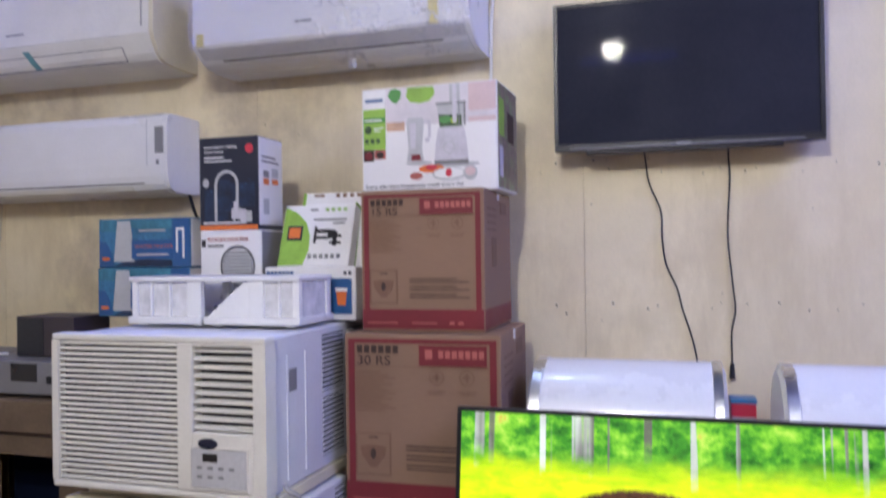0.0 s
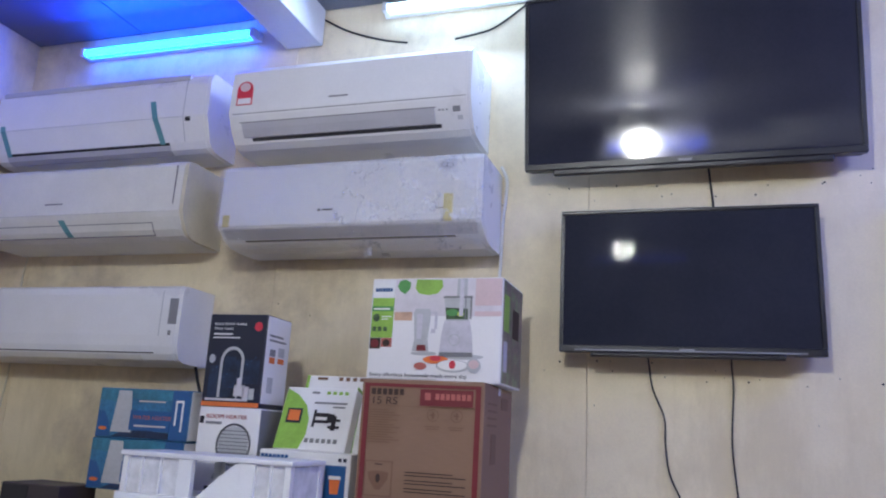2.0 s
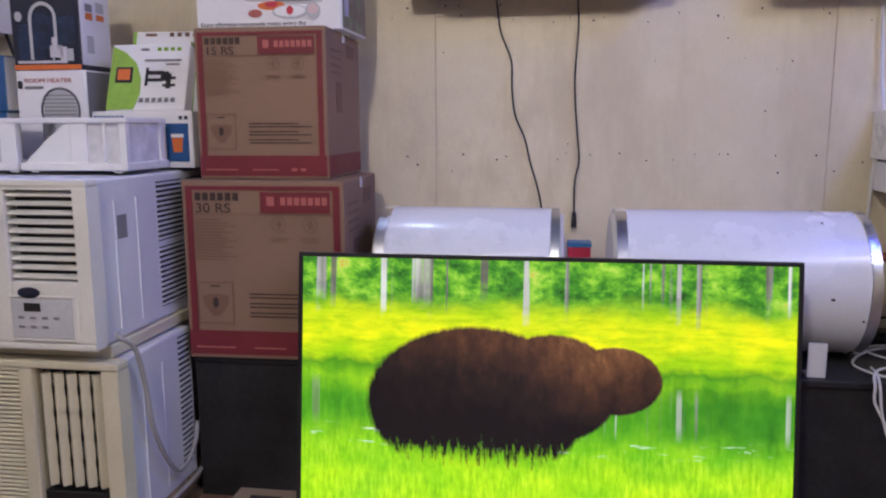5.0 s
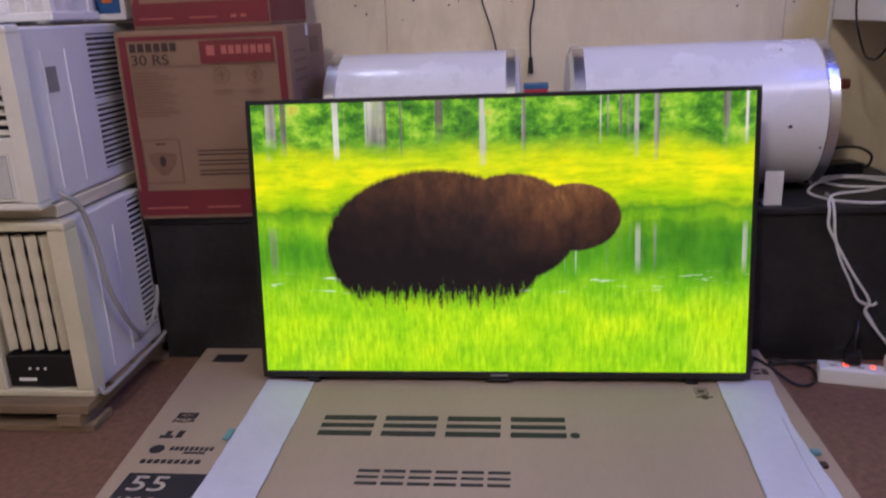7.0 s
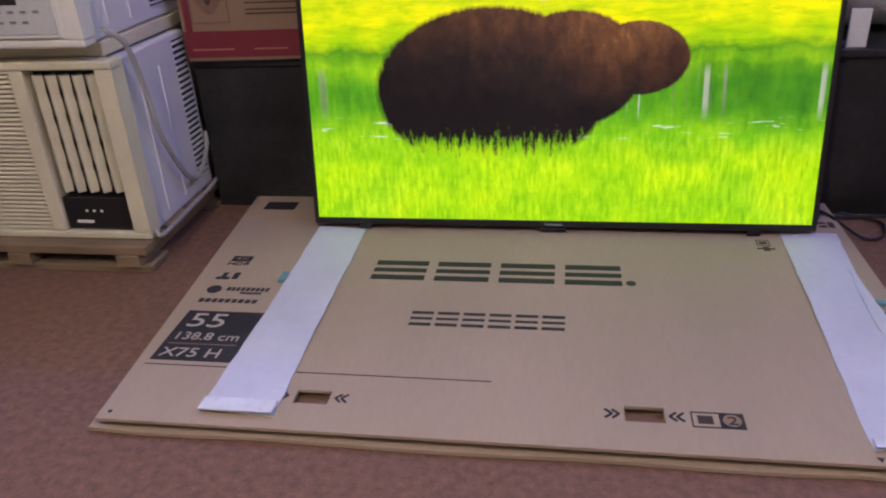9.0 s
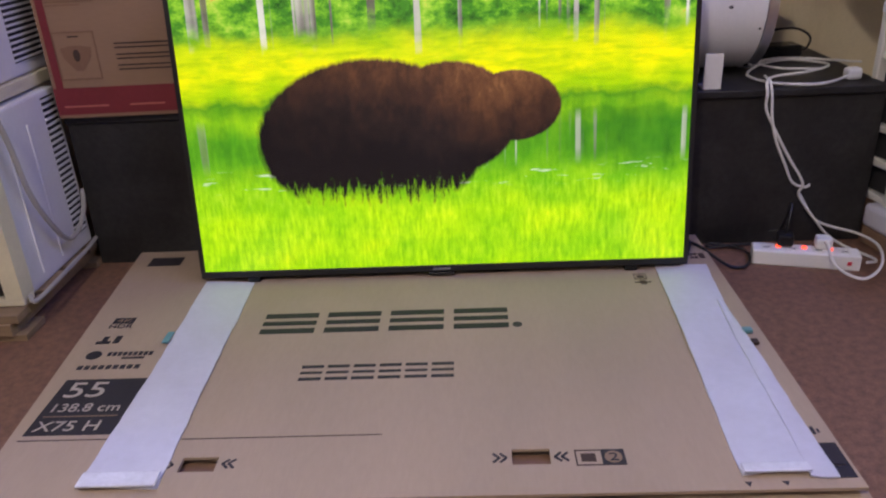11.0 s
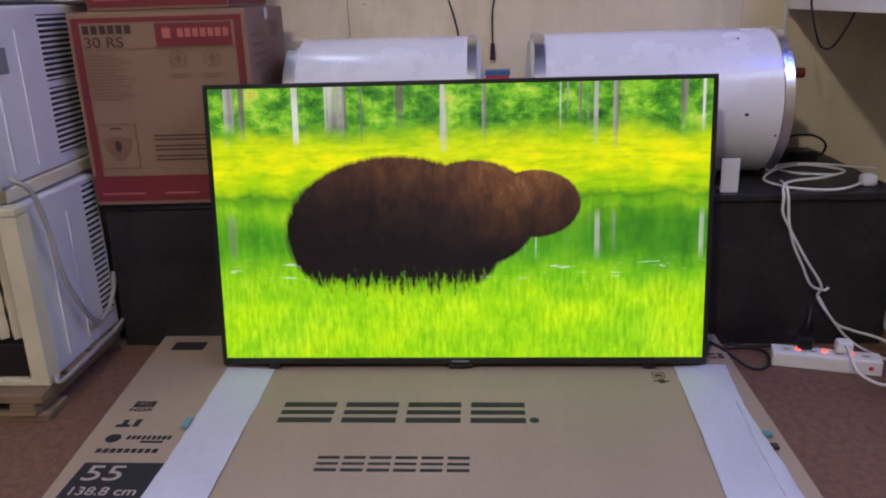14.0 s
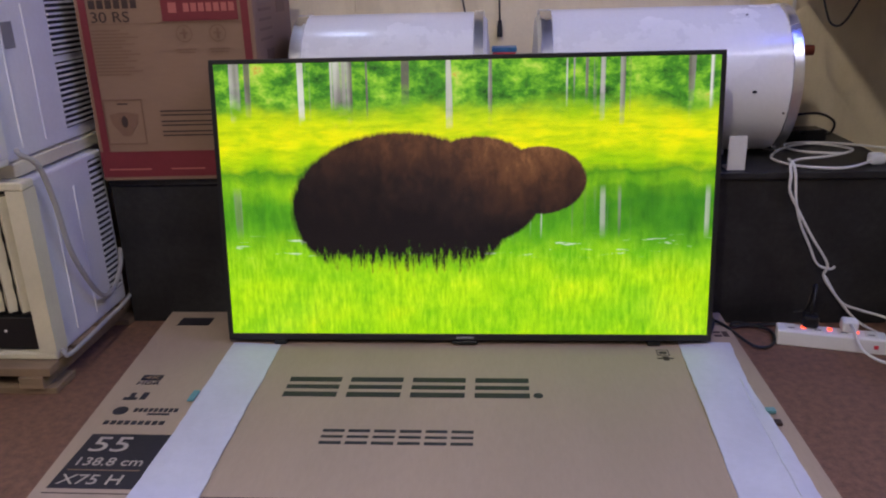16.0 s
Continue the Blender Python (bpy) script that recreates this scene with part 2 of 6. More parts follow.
def film_wrap():
    """Thin clear film: see-through, glossy; white crease lines also paint in its glints."""
    m, t, p = nodes_of("clear_wrap")
    n = noise_node(t, 26, 8, 0.75)
    b = t.nodes.new("ShaderNodeBump")
    b.inputs["Strength"].default_value, b.inputs["Distance"].default_value = 0.8, 0.03
    t.links.new(n.outputs["Fac"], b.inputs["Height"])
    g = t.nodes.new("ShaderNodeBsdfGlossy")
    g.inputs["Roughness"].default_value = 0.05
    g.inputs["Color"].default_value = (0.95, 0.97, 1.0, 1)
    t.links.new(b.outputs["Normal"], g.inputs["Normal"])
    c = t.nodes.new("ShaderNodeBsdfTransparent")
    x = t.nodes.new("ShaderNodeMixShader")
    x.inputs[0].default_value = 0.24
    t.links.new(c.outputs[0], x.inputs[1])
    t.links.new(g.outputs[0], x.inputs[2])
    # White lines along the creases stand in for bright glints, mostly right of centre.
    crease = noise_node(t, 1, 4, 0.6, (12, 12, 9))
    line = ramp_node(t, crease.outputs["Fac"], [(0.480, (0, 0, 0)), (0.50, (1, 1, 1)), (0.516, (0, 0, 0))]).outputs["Color"]
    where = noise_node(t, 1, 3, 0.5, (5, 5, 7))
    some = ramp_node(t, where.outputs["Fac"], [(0.47, (0, 0, 0)), (0.58, (1, 1, 1))]).outputs["Color"]
    c2 = t.nodes.new("ShaderNodeTexCoord")
    sep = t.nodes.new("ShaderNodeSeparateXYZ")
    t.links.new(c2.outputs["Generated"], sep.inputs[0])
    half = ramp_node(t, sep.outputs["X"], [(0.42, (0.05, 0.05, 0.05)), (0.60, (1, 1, 1))]).outputs["Color"]
    some = math_node(t, "MULTIPLY", some, half)
    white = t.nodes.new("ShaderNodeBsdfDiffuse")
    white.inputs["Color"].default_value = (0.95, 0.96, 1.0, 1)
    y = t.nodes.new("ShaderNodeMixShader")
    t.links.new(math_node(t, "MULTIPLY", line, some), y.inputs[0])
    t.links.new(x.outputs[0], y.inputs[1])
    t.links.new(white.outputs[0], y.inputs[2])
    t.links.new(y.outputs[0], t.nodes["Material Output"].inputs["Surface"])
    return m


WRAP = film_wrap()
FROSTED = clear_plastic("frosted_plastic", (0.95, 0.95, 0.97), 0.55, 0.2, 0.3)


def screen_material():
    """A bright meadow with a pond and a row of trees, and a plain brown rounded shape before it."""
    m, t, p = nodes_of("television_picture")
    c = t.nodes.new("ShaderNodeTexCoord")
    sep = t.nodes.new("ShaderNodeSeparateXYZ")
    t.links.new(c.outputs["Generated"], sep.inputs[0])
    u, v = sep.outputs["X"], sep.outputs["Z"]
    wob = noise_node(t, 1, 4, 0.6, (9, 1, 5), "Generated")
    vv = math_node(t, "ADD", v, math_node(t, "MULTIPLY", math_node(t, "SUBTRACT", wob.outputs["Fac"], 0.5), 0.16))
    base = ramp_node(t, vv, [(0.02, (0.36, 0.74, 0.004)), (0.20, (0.42, 0.78, 0.006)), (0.31, (0.25, 0.62, 0.010)), (0.40, (0.11, 0.42, 0.012)),
                             (0.50, (0.10, 0.40, 0.012)), (0.565, (0.26, 0.58, 0.010)), (0.605, (0.10, 0.33, 0.010)), (0.64, (0.50, 0.72, 0.004)),
                             (0.72, (0.78, 0.82, 0.004)), (0.80, (0.56, 0.72, 0.006)), (0.85, (0.20, 0.44, 0.02))]).outputs["Color"]
    blades = noise_node(t, 1, 6, 0.7, (105, 1, 13), "Generated")
    bl = ramp_node(t, blades.outputs["Fac"], [(0.30, (0.50, 0.72, 0.5)), (0.52, (1.0, 1.0, 1.0)), (0.70, (1.6, 1.15, 4.0))]).outputs["Color"]
    water = noise_node(t, 1, 5, 0.65, (20, 1, 3.5), "Generated")
    glints = noise_node(t, 1, 4, 0.6, (15, 1, 60), "Generated")
    wl = ramp_node(t, water.outputs["Fac"], [(0.32, (0.45, 0.62, 0.8)), (0.52, (1.0, 1.0, 1.0)), (0.70, (1.7, 1.22, 1.5))]).outputs["Color"]
    meadow = noise_node(t, 1, 6, 0.7, (11, 1, 34), "Generated")
    ml = ramp_node(t, meadow.outputs["Fac"], [(0.34, (0.62, 0.80, 0.8)), (0.52, (1.0, 1.0, 1.0)), (0.68, (1.12, 1.06, 1.2))]).outputs["Color"]
    wl = mixed(t, ramp_node(t, v, [(0.58, (0, 0, 0)), (0.63, (1, 1, 1))]).outputs["Color"], wl, ml)
    ground_zone = ramp_node(t, vv, [(0.30, (0, 0, 0)), (0.40, (1, 1, 1))]).outputs["Color"]
    patch = noise_node(t, 1, 3, 0.6, (9, 1, 7), "Generated")
    pt = ramp_node(t, patch.outputs["Fac"], [(0.36, (0.62, 0.84, 0.9)), (0.55, (1.0, 1.0, 1.0)), (0.72, (1.2, 1.02, 0.8))]).outputs["Color"]
    col = mixed(t, 1.0, mixed(t, 1.0, base, mixed(t, ground_zone, bl, wl), "MULTIPLY"), pt, "MULTIPLY")
    deep = math_node(t, "MULTIPLY", ramp_node(t, u, [(0.60, (0, 0, 0)), (0.85, (0.75, 0.75, 0.75))]).outputs["Color"],
                     ramp_node(t, vv, [(0.34, (0, 0, 0)), (0.42, (1, 1, 1)), (0.55, (1, 1, 1)), (0.59, (0, 0, 0))]).outputs["Color"])
    col = mixed(t, deep, col, mixed(t, 1.0, col, (0.30, 0.52, 0.9), "MULTIPLY"))
    glint = math_node(t, "MULTIPLY", ramp_node(t, glints.outputs["Fac"], [(0.60, (0, 0, 0)), (0.65, (1, 1, 1))]).outputs["Color"],
                      ramp_node(t, v, [(0.29, (0, 0, 0)), (0.31, (0.8, 0.8, 0.8)), (0.36, (0.8, 0.8, 0.8)), (0.38, (0, 0, 0))]).outputs["Color"])
    col = mixed(t, glint, col, (0.6, 0.75, 0.6))
    clump = noise_node(t, 1, 6, 0.68, (17, 1, 13), "Generated")
    top = ramp_node(t, vv, [(0.82, (0, 0, 0)), (0.87, (1, 1, 1))]).outputs["Color"]
    leaf = ramp_node(t, clump.outputs["Fac"], [(0.34, (0.012, 0.07, 0.010)), (0.46, (0.05, 0.25, 0.018)), (0.56, (0.20, 0.52, 0.03)), (0.66, (0.46, 0.66, 0.09)), (0.72, (0.62, 0.24, 0.05))]).outputs["Color"]
    col = mixed(t, top, col, leaf)
    trunk = noise_node(t, 1, 2, 0.5, (48, 1, 0.5), "Generated")
    tr = ramp_node(t, trunk.outputs["Fac"], [(0.57, (0, 0, 0)), (0.61, (1, 1, 1))]).outputs["Color"]
    foot = math_node(t, "ADD", v, math_node(t, "MULTIPLY", math_node(t, "SUBTRACT", patch.outputs["Fac"], 0.5), 0.35))
    zone = ramp_node(t, foot, [(0.80, (0, 0, 0)), (0.88, (0.85, 0.85, 0.85))]).outputs["Color"]
    pond = ramp_node(t, v, [(0.36, (0, 0, 0)), (0.42, (0.5, 0.5, 0.5)), (0.52, (0.45, 0.45, 0.45)), (0.56, (0, 0, 0))]).outputs["Color"]
    bark = noise_node(t, 1, 3, 0.5, (19, 1, 0.8), "Generated")
    bark_look = ramp_node(t, bark.outputs["Fac"], [(0.40, (0.13, 0.10, 0.11)), (0.50, (0.40, 0.37, 0.40)), (0.62, (0.72, 0.72, 0.74))]).outputs["Color"]
    col = mixed(t, math_node(t, "MULTIPLY", tr, math_node(t, "ADD", zone, pond)), col, bark_look)

    def oval(cu, cv, ru, rv, edge=0.05):
        a = math_node(t, "DIVIDE", math_node(t, "SUBTRACT", u, cu), ru)
        b = math_node(t, "DIVIDE", math_node(t, "SUBTRACT", v, cv), rv)
        d = math_node(t, "SQRT", math_node(t, "ADD", math_node(t, "MULTIPLY", a, a), math_node(t, "MULTIPLY", b, b)))
        d = math_node(t, "ADD", d, math_node(t, "MULTIPLY", math_node(t, "SUBTRACT", blades.outputs["Fac"], 0.5), 0.10))
        return ramp_node(t, d, [(1 - edge, (1, 1, 1)), (1.0, (0, 0, 0))]).outputs["Color"]

    shape = math_node(t, "MAXIMUM", math_node(t, "MAXIMUM", oval(0.372, 0.47, 0.235, 0.29), oval(0.53, 0.54, 0.135, 0.20)), oval(0.655, 0.575, 0.095, 0.125))
    low = math_node(t, "ADD", v, math_node(t, "MULTIPLY", math_node(t, "SUBTRACT", blades.outputs["Fac"], 0.5), 0.35))
    shape = math_node(t, "MULTIPLY", shape, ramp_node(t, low, [(0.25, (0, 0, 0)), (0.31, (1, 1, 1))]).outputs["Color"])
    fur = noise_node(t, 1, 8, 0.75, (24, 1, 8), "Generated")
    warm = oval(0.60, 0.60, 0.13, 0.20, 0.8)
    lift = math_node(t, "ADD", math_node(t, "MULTIPLY", v, 0.75), math_node(t, "MULTIPLY", u, 0.22))
    lift = math_node(t, "ADD", lift, math_node(t, "MULTIPLY", math_node(t, "SUBTRACT", fur.outputs["Fac"], 0.5), 0.42))
    lift = math_node(t, "ADD", lift, math_node(t, "MULTIPLY", warm, 0.09))
    brown = ramp_node(t, lift, [(0.40, (0.006, 0.004, 0.005)), (0.50, (0.018, 0.010, 0.009)), (0.60, (0.050, 0.022, 0.014)), (0.70, (0.13, 0.055, 0.026)), (0.80, (0.34, 0.16, 0.065))]).outputs["Color"]
    col = mixed(t, shape, col, brown)
    t.links.new(col, p.inputs["Emission Color"])
    p.inputs["Emission Strength"].default_value = 1.10
    p.inputs["Base Color"].default_value = (0.01, 0.01, 0.01, 1)
    p.inputs["Roughness"].default_value = 0.25
    return m


PICTURE = screen_material()


# ============ mesh helpers ============
def add_box(bm, x0, x1, y0, y1, z0, z1, bevel=0.0, seg=2):
    m = Matrix.LocRotScale(((x0 + x1) / 2, (y0 + y1) / 2, (z0 + z1) / 2), None, (x1 - x0, y1 - y0, z1 - z0))
    made = bmesh.ops.create_cube(bm, size=1, matrix=m)
    if bevel:
        edges = list({e for v in made["verts"] for e in v.link_edges})
        bmesh.ops.bevel(bm, geom=edges, offset=bevel, segments=seg, affect="EDGES", profile=0.5)
    return bm


def box(*a, **k):
    return add_box(bmesh.new(), *a, **k)


def add_rod(bm, r, length, m, seg=24, r2=None):
    bmesh.ops.create_cone(bm, cap_ends=True, segments=seg, radius1=r, radius2=r if r2 is None else r2, depth=length, matrix=m)
    return bm


def rod(r, length, m, seg=24, r2=None):
    return add_rod(bmesh.new(), r, length, m, seg, r2)


def extruded(profile, x0, x1):
    """A closed (y, z) profile drawn out along x."""
    bm = bmesh.new()
    ends = [[bm.verts.new((x, y, z)) for y, z in profile] for x in (x0, x1)]
    n = len(profile)
    bm.faces.new(ends[0])
    bm.faces.new(list(reversed(ends[1])))
    for i in range(n):
        j = (i + 1) % n
        bm.faces.new((ends[0][j], ends[0][i], ends[1][i], ends[1][j]))
    bmesh.ops.recalc_face_normals(bm, faces=bm.faces)
    return bm


def lathe(profile, seg=40):
    """(x, r) rings turned round the x axis and closed at both ends."""
    bm = bmesh.new()
    rings = []
    for x, r in profile:
        rings.append([bm.verts.new((x, r * math.cos(2 * math.pi * k / seg), r * math.sin(2 * math.pi * k / seg))) for k in range(seg)])
    for a, b in zip(rings, rings[1:]):
        for k in range(seg):
            bm.faces.new((a[k], a[(k + 1) % seg], b[(k + 1) % seg], b[k]))
    bm.faces.new(rings[0])
    bm.faces.new(list(reversed(rings[-1])))
    bmesh.ops.recalc_face_normals(bm, faces=bm.faces)
    return bm


def tube(points, r, seg=8, sub=6):
    """A round cord through the points."""
    ps = [Vector(p) for p in points]
    ps = [ps[0] * 2 - ps[1]] + ps + [ps[-1] * 2 - ps[-2]]
    line = []
    for a, b, c, d in zip(ps, ps[1:], ps[2:], ps[3:]):
        for k in range(sub):
            s = k / sub
            line.append(0.5 * (2 * b + (c - a) * s + (2 * a - 5 * b + 4 * c - d) * s * s + (3 * b - a - 3 * c + d) * s ** 3))
    line.append(ps[-2])
    bm = bmesh.new()
    rings = []
    side = Vector((0.3, 0.5, 0.81))
    for i, p in enumerate(line):
        way = (line[min(i + 1, len(line) - 1)] - line[max(i - 1, 0)]).normalized()
        side = (side - way * side.dot(way)).normalized()
        up = way.cross(side)
        rings.append([bm.verts.new(p + r * (side * math.cos(2 * math.pi * k / seg) + up * math.sin(2 * math.pi * k / seg))) for k in range(seg)])
    for a, b in zip(rings, rings[1:]):
        for k in range(seg):
            bm.faces.new((a[k], a[(k + 1) % seg], b[(k + 1) % seg], b[k]))
    bm.faces.new(rings[0])
    bm.faces.new(list(reversed(rings[-1])))
    bmesh.ops.recalc_face_normals(bm, faces=bm.faces)
    return bm


def mesh_of(name, bm, material, smooth=False):
    me = bpy.data.meshes.new(name)
    bm.to_mesh(me)
    bm.free()
    me.materials.append(material)
    if smooth:
        me.polygons.foreach_set("use_smooth", [True] * len(me.polygons))
        me.set_sharp_from_angle(angle=radians(35))
    return me


def part(name, bm, material, parent, label="", smooth=False):
    ob = new(name, mesh_of(name, bm, material, smooth))
    ob.parent = parent
    tiny = ("small_print", "side_print", "arrow_marks", "brand_mark", "product_mark", "band_print", "title_bar", "small_icon", "logo_bar", "model_text", "size_text", "slogan", "printed_marks", "panel_marks", "background_print")
    return tagged(ob, label=label, kind="stuff" if name in tiny else "")


def again(ob, m, parent):
    """Another piece on the same mesh."""
    o = new(ob.name.split(".")[0], ob.data)
    o.parent, o.matrix_basis = parent, m
    return o


def thing(name, m, label, category, group="", kind=""):
    ob = new(name)
    ob.empty_display_size = 0.1
    ob.matrix_world = m
    return tagged(ob, label, category, group, kind)


def single(name, bm, material, label, category, group="", kind="", smooth=False):
    ob = new(name, mesh_of(name, bm, material, smooth))
    return tagged(ob, label, category, group, kind)


def lettering(name, words, height, material, parent, m, wide=1.0, label="", middle=False):
    """Words in the built-in font as a flat mesh. Capital height in metres; the text stands in the local xy plane of m."""
    cu = bpy.data.curves.new(name, "FONT")
    cu.body, cu.size, cu.extrude = words, height / 0.70, 0.0004
    cu.align_x = "CENTER" if middle else "LEFT"
    tmp = bpy.data.objects.new("tmp", cu)
    scene.collection.objects.link(tmp)
    bpy.context.view_layer.update()
    me = bpy.data.meshes.new_from_object(tmp.evaluated_get(bpy.context.evaluated_depsgraph_get()))
    bpy.data.objects.remove(tmp)
    me.transform(m @ Matrix.Diagonal((wide, 1, 1, 1)))
    me.materials.clear()
    me.materials.append(material)
    ob = new(name, me)
    ob.parent = parent
    return tagged(ob, label=label, kind="stuff" if len(words) > 2 else "")


def front(x, z, y=-0.003):
    """A text pose on a thing's front face."""
    return pose(x, y, z, 90, 0, 0)


def flat_panel(x0, x1, z0, z1, y=-0.0015, thick=0.0015):
    return box(x0, x1, y - thick / 2, y + thick / 2 + 0.0007, z0, z1)


def many(rects, y=-0.0018, thick=0.0012):
    bm = bmesh.new()
    for x0, x1, z0, z1 in rects:
        add_box(bm, x0, x1, y - thick / 2, y + thick / 2, z0, z1)
    return bm


def ring_on_front(cx, cz, r, width, y=-0.0018, seg=24, sy=1.0):
    bm = bmesh.new()
    for yy in (y,):
        inner = [bm.verts.new((cx + (r - width) * math.cos(a), yy, cz + sy * (r - width) * math.sin(a))) for a in [2 * math.pi * k / seg for k in range(seg)]]
        outer = [bm.verts.new((cx + r * math.cos(a), yy, cz + sy * r * math.sin(a))) for a in [2 * math.pi * k / seg for k in range(seg)]]
        for k in range(seg):
            bm.faces.new((inner[k], inner[(k + 1) % seg], outer[(k + 1) % seg], outer[k]))
    bmesh.ops.solidify(bm, geom=bm.faces[:], thickness=0.001)
    return bm


def outline_on_front(points, y=-0.002):
    """A filled flat shape with a millimetre of depth on a thing's front."""
    bm = bmesh.new()
    vs = [bm.verts.new((x, y, z)) for x, z in points]
    f = bm.faces.new(vs)
    out = bmesh.ops.extrude_face_region(bm, geom=[f])
    bmesh.ops.translate(bm, vec=(0, 0.0012, 0), verts=[g for g in out["geom"] if isinstance(g, bmesh.types.BMVert)])
    bmesh.ops.recalc_face_normals(bm, faces=bm.faces)
    return bm


def oval_points(cx, cz, rx, rz, seg=28):
    return [(cx + rx * math.cos(2 * math.pi * k / seg), cz + rz * math.sin(2 * math.pi * k / seg)) for k in range(seg)]

# ============ structure ============
floor = single("floor", box(LEFT_X - 0.1, RIGHT_X + 0.1, BACK_Y - 0.1, WALL_Y + 0.1, -0.08, 0), FLOOR, "mottled reddish brown floor covering", "floor", kind="structure")
ceiling_bm = box(LEFT_X - 0.1, RIGHT_X + 0.1, BACK_Y - 0.1, WALL_Y + 0.1, CEIL_Z + 0.012, CEIL_Z + 0.1)
gx = LEFT_X
while gx < RIGHT_X:
    gy = WALL_Y
    while gy > BACK_Y:
        add_box(ceiling_bm, gx + 0.003, min(gx + 0.597, RIGHT_X), max(gy - 0.597, BACK_Y), gy - 0.003, CEIL_Z, CEIL_Z + 0.0125)
        gy -= 0.6
    gx += 0.6
single("ceiling", ceiling_bm, CEILING, "grey ceiling of square boards with thin joints", "ceiling", kind="structure")

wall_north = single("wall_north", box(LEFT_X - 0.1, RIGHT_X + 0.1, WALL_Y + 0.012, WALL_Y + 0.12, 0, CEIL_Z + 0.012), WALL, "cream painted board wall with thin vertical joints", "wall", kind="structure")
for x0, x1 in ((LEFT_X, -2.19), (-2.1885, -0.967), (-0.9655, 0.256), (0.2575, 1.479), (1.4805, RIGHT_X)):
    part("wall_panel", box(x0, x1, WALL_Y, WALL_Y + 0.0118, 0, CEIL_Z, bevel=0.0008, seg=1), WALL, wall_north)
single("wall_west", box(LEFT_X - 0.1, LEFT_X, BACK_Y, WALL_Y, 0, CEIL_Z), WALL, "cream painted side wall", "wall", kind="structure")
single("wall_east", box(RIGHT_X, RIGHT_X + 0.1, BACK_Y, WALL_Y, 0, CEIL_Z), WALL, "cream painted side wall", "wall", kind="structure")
# Out-of-view wall, coloured dark to keep the television reflections dark.
single("wall_south", box(LEFT_X - 0.1, RIGHT_X + 0.1, BACK_Y - 0.1, BACK_Y, 0, CEIL_Z), REAR_DARK, "unseen rear wall, dark so the screens reflect a dark room", "wall", kind="structure")
single("ceiling_beam", box(-1.02, -0.85, -3.0, WALL_Y - 0.005, 2.735, CEIL_Z - 0.001, bevel=0.004), BEAM, "grey painted beam under the ceiling", "beam", kind="structure")
single("wall_cable", tube([(1.60, 0.735, 1.42), (1.612, 0.728, 1.2), (1.620, 0.70, 1.05), (1.604, 0.715, 0.95), (1.603, 0.725, 0.84), (1.606, 0.735, 0.70), (1.60, 0.738, 0.44)], 0.006), WHITE_OLD, "thin white cable hanging down the wall", "cable", smooth=True)

# nail holes and specks in the boards
rng = random.Random(4)
holes = bmesh.new()
for zz in (2.04, 1.42, 0.95):
    for xx in [-0.02 + 0.165 * i for i in range(11)]:
        for _ in range(2):
            px, pz, r = xx + rng.uniform(-0.05, 0.05), zz + rng.uniform(-0.035, 0.035), rng.uniform(0.0018, 0.004)
            bmesh.ops.create_circle(holes, cap_ends=True, segments=7, radius=r, matrix=pose(px, WALL_Y - 0.0008, pz, 90, 0, 0))
for _ in range(45):
    px, pz, r = rng.uniform(-1.3, 1.9), rng.uniform(0.9, 2.1), rng.uniform(0.0012, 0.0032)
    bmesh.ops.create_circle(holes, cap_ends=True, segments=6, radius=r, matrix=pose(px, WALL_Y - 0.0008, pz, 90, 0, 0))
single("nail_hole", holes, DARK, "small dark nail holes in the cream boards", "nail holes", kind="stuff")

# black display platform along the wall
platform = thing("display_platform", pose(-0.36, 0.21, 0), "black painted wooden display platform with scuffed edges", "platform")
part("top", box(-0.0, 2.122, -0.012, 0.535, 0.412, 0.43, bevel=0.003), BLACK_WOOD, platform)
part("front_panel", box(0.0, 1.075, 0, 0.018, 0.0, 0.411, bevel=0.002), BLACK_WOOD, platform)
part("front_panel", box(1.078, 2.122, 0, 0.018, 0.0, 0.411, bevel=0.002), BLACK_WOOD, platform)
part("side_panel", box(0.0, 0.018, 0.019, 0.535, 0, 0.411), BLACK_WOOD, platform)
part("side_panel", box(2.104, 2.122, 0.019, 0.535, 0, 0.411), BLACK_WOOD, platform)


# ============ television on the floor ============
def television(name, w, h, m, label, screen, picture_label, deep=0.045, rim=0.012, chin=0.022, group=""):
    tv = thing(name, m, label, "television", group)
    bm = bmesh.new()
    add_box(bm, 0, w, 0, 0.028, 0, chin, bevel=0.002)
    add_box(bm, 0, w, 0, 0.028, h - rim, h, bevel=0.002)
    add_box(bm, 0, rim, 0, 0.028, chin, h - rim)
    add_box(bm, w - rim, w, 0, 0.028, chin, h - rim)
    part("bezel", bm, BEZEL, tv, "thin black bezel")
    part("back_cover", box(0.003, w - 0.003, 0.0285, 0.0285 + deep, 0.003, h - 0.003, bevel=0.01), BLACK, tv)
    part("screen", box(rim, w - rim, 0.004, 0.02, chin, h - rim), screen, tv, picture_label)
    part("badge", box(w / 2 - 0.022, w / 2 + 0.022, -0.0012, 0.001, chin * 0.3, chin * 0.62), GREY, tv)
    return tv


tv = television("television", 1.236, 0.712, pose(0.0, 0.0, 0.045, -7.5, 0, 0), "large switched-on flat television leaning on its cardboard", PICTURE,
                "lit screen with a green meadow and a brown shape", rim=0.011, chin=0.017)
part("sensor", box(0.585, 0.65, -0.004, 0.006, -0.008, -0.0005, bevel=0.002), BLACK, tv)
part("foot", box(0.12, 0.15, -0.0, 0.05, -0.012, -0.0005), BLACK, tv)
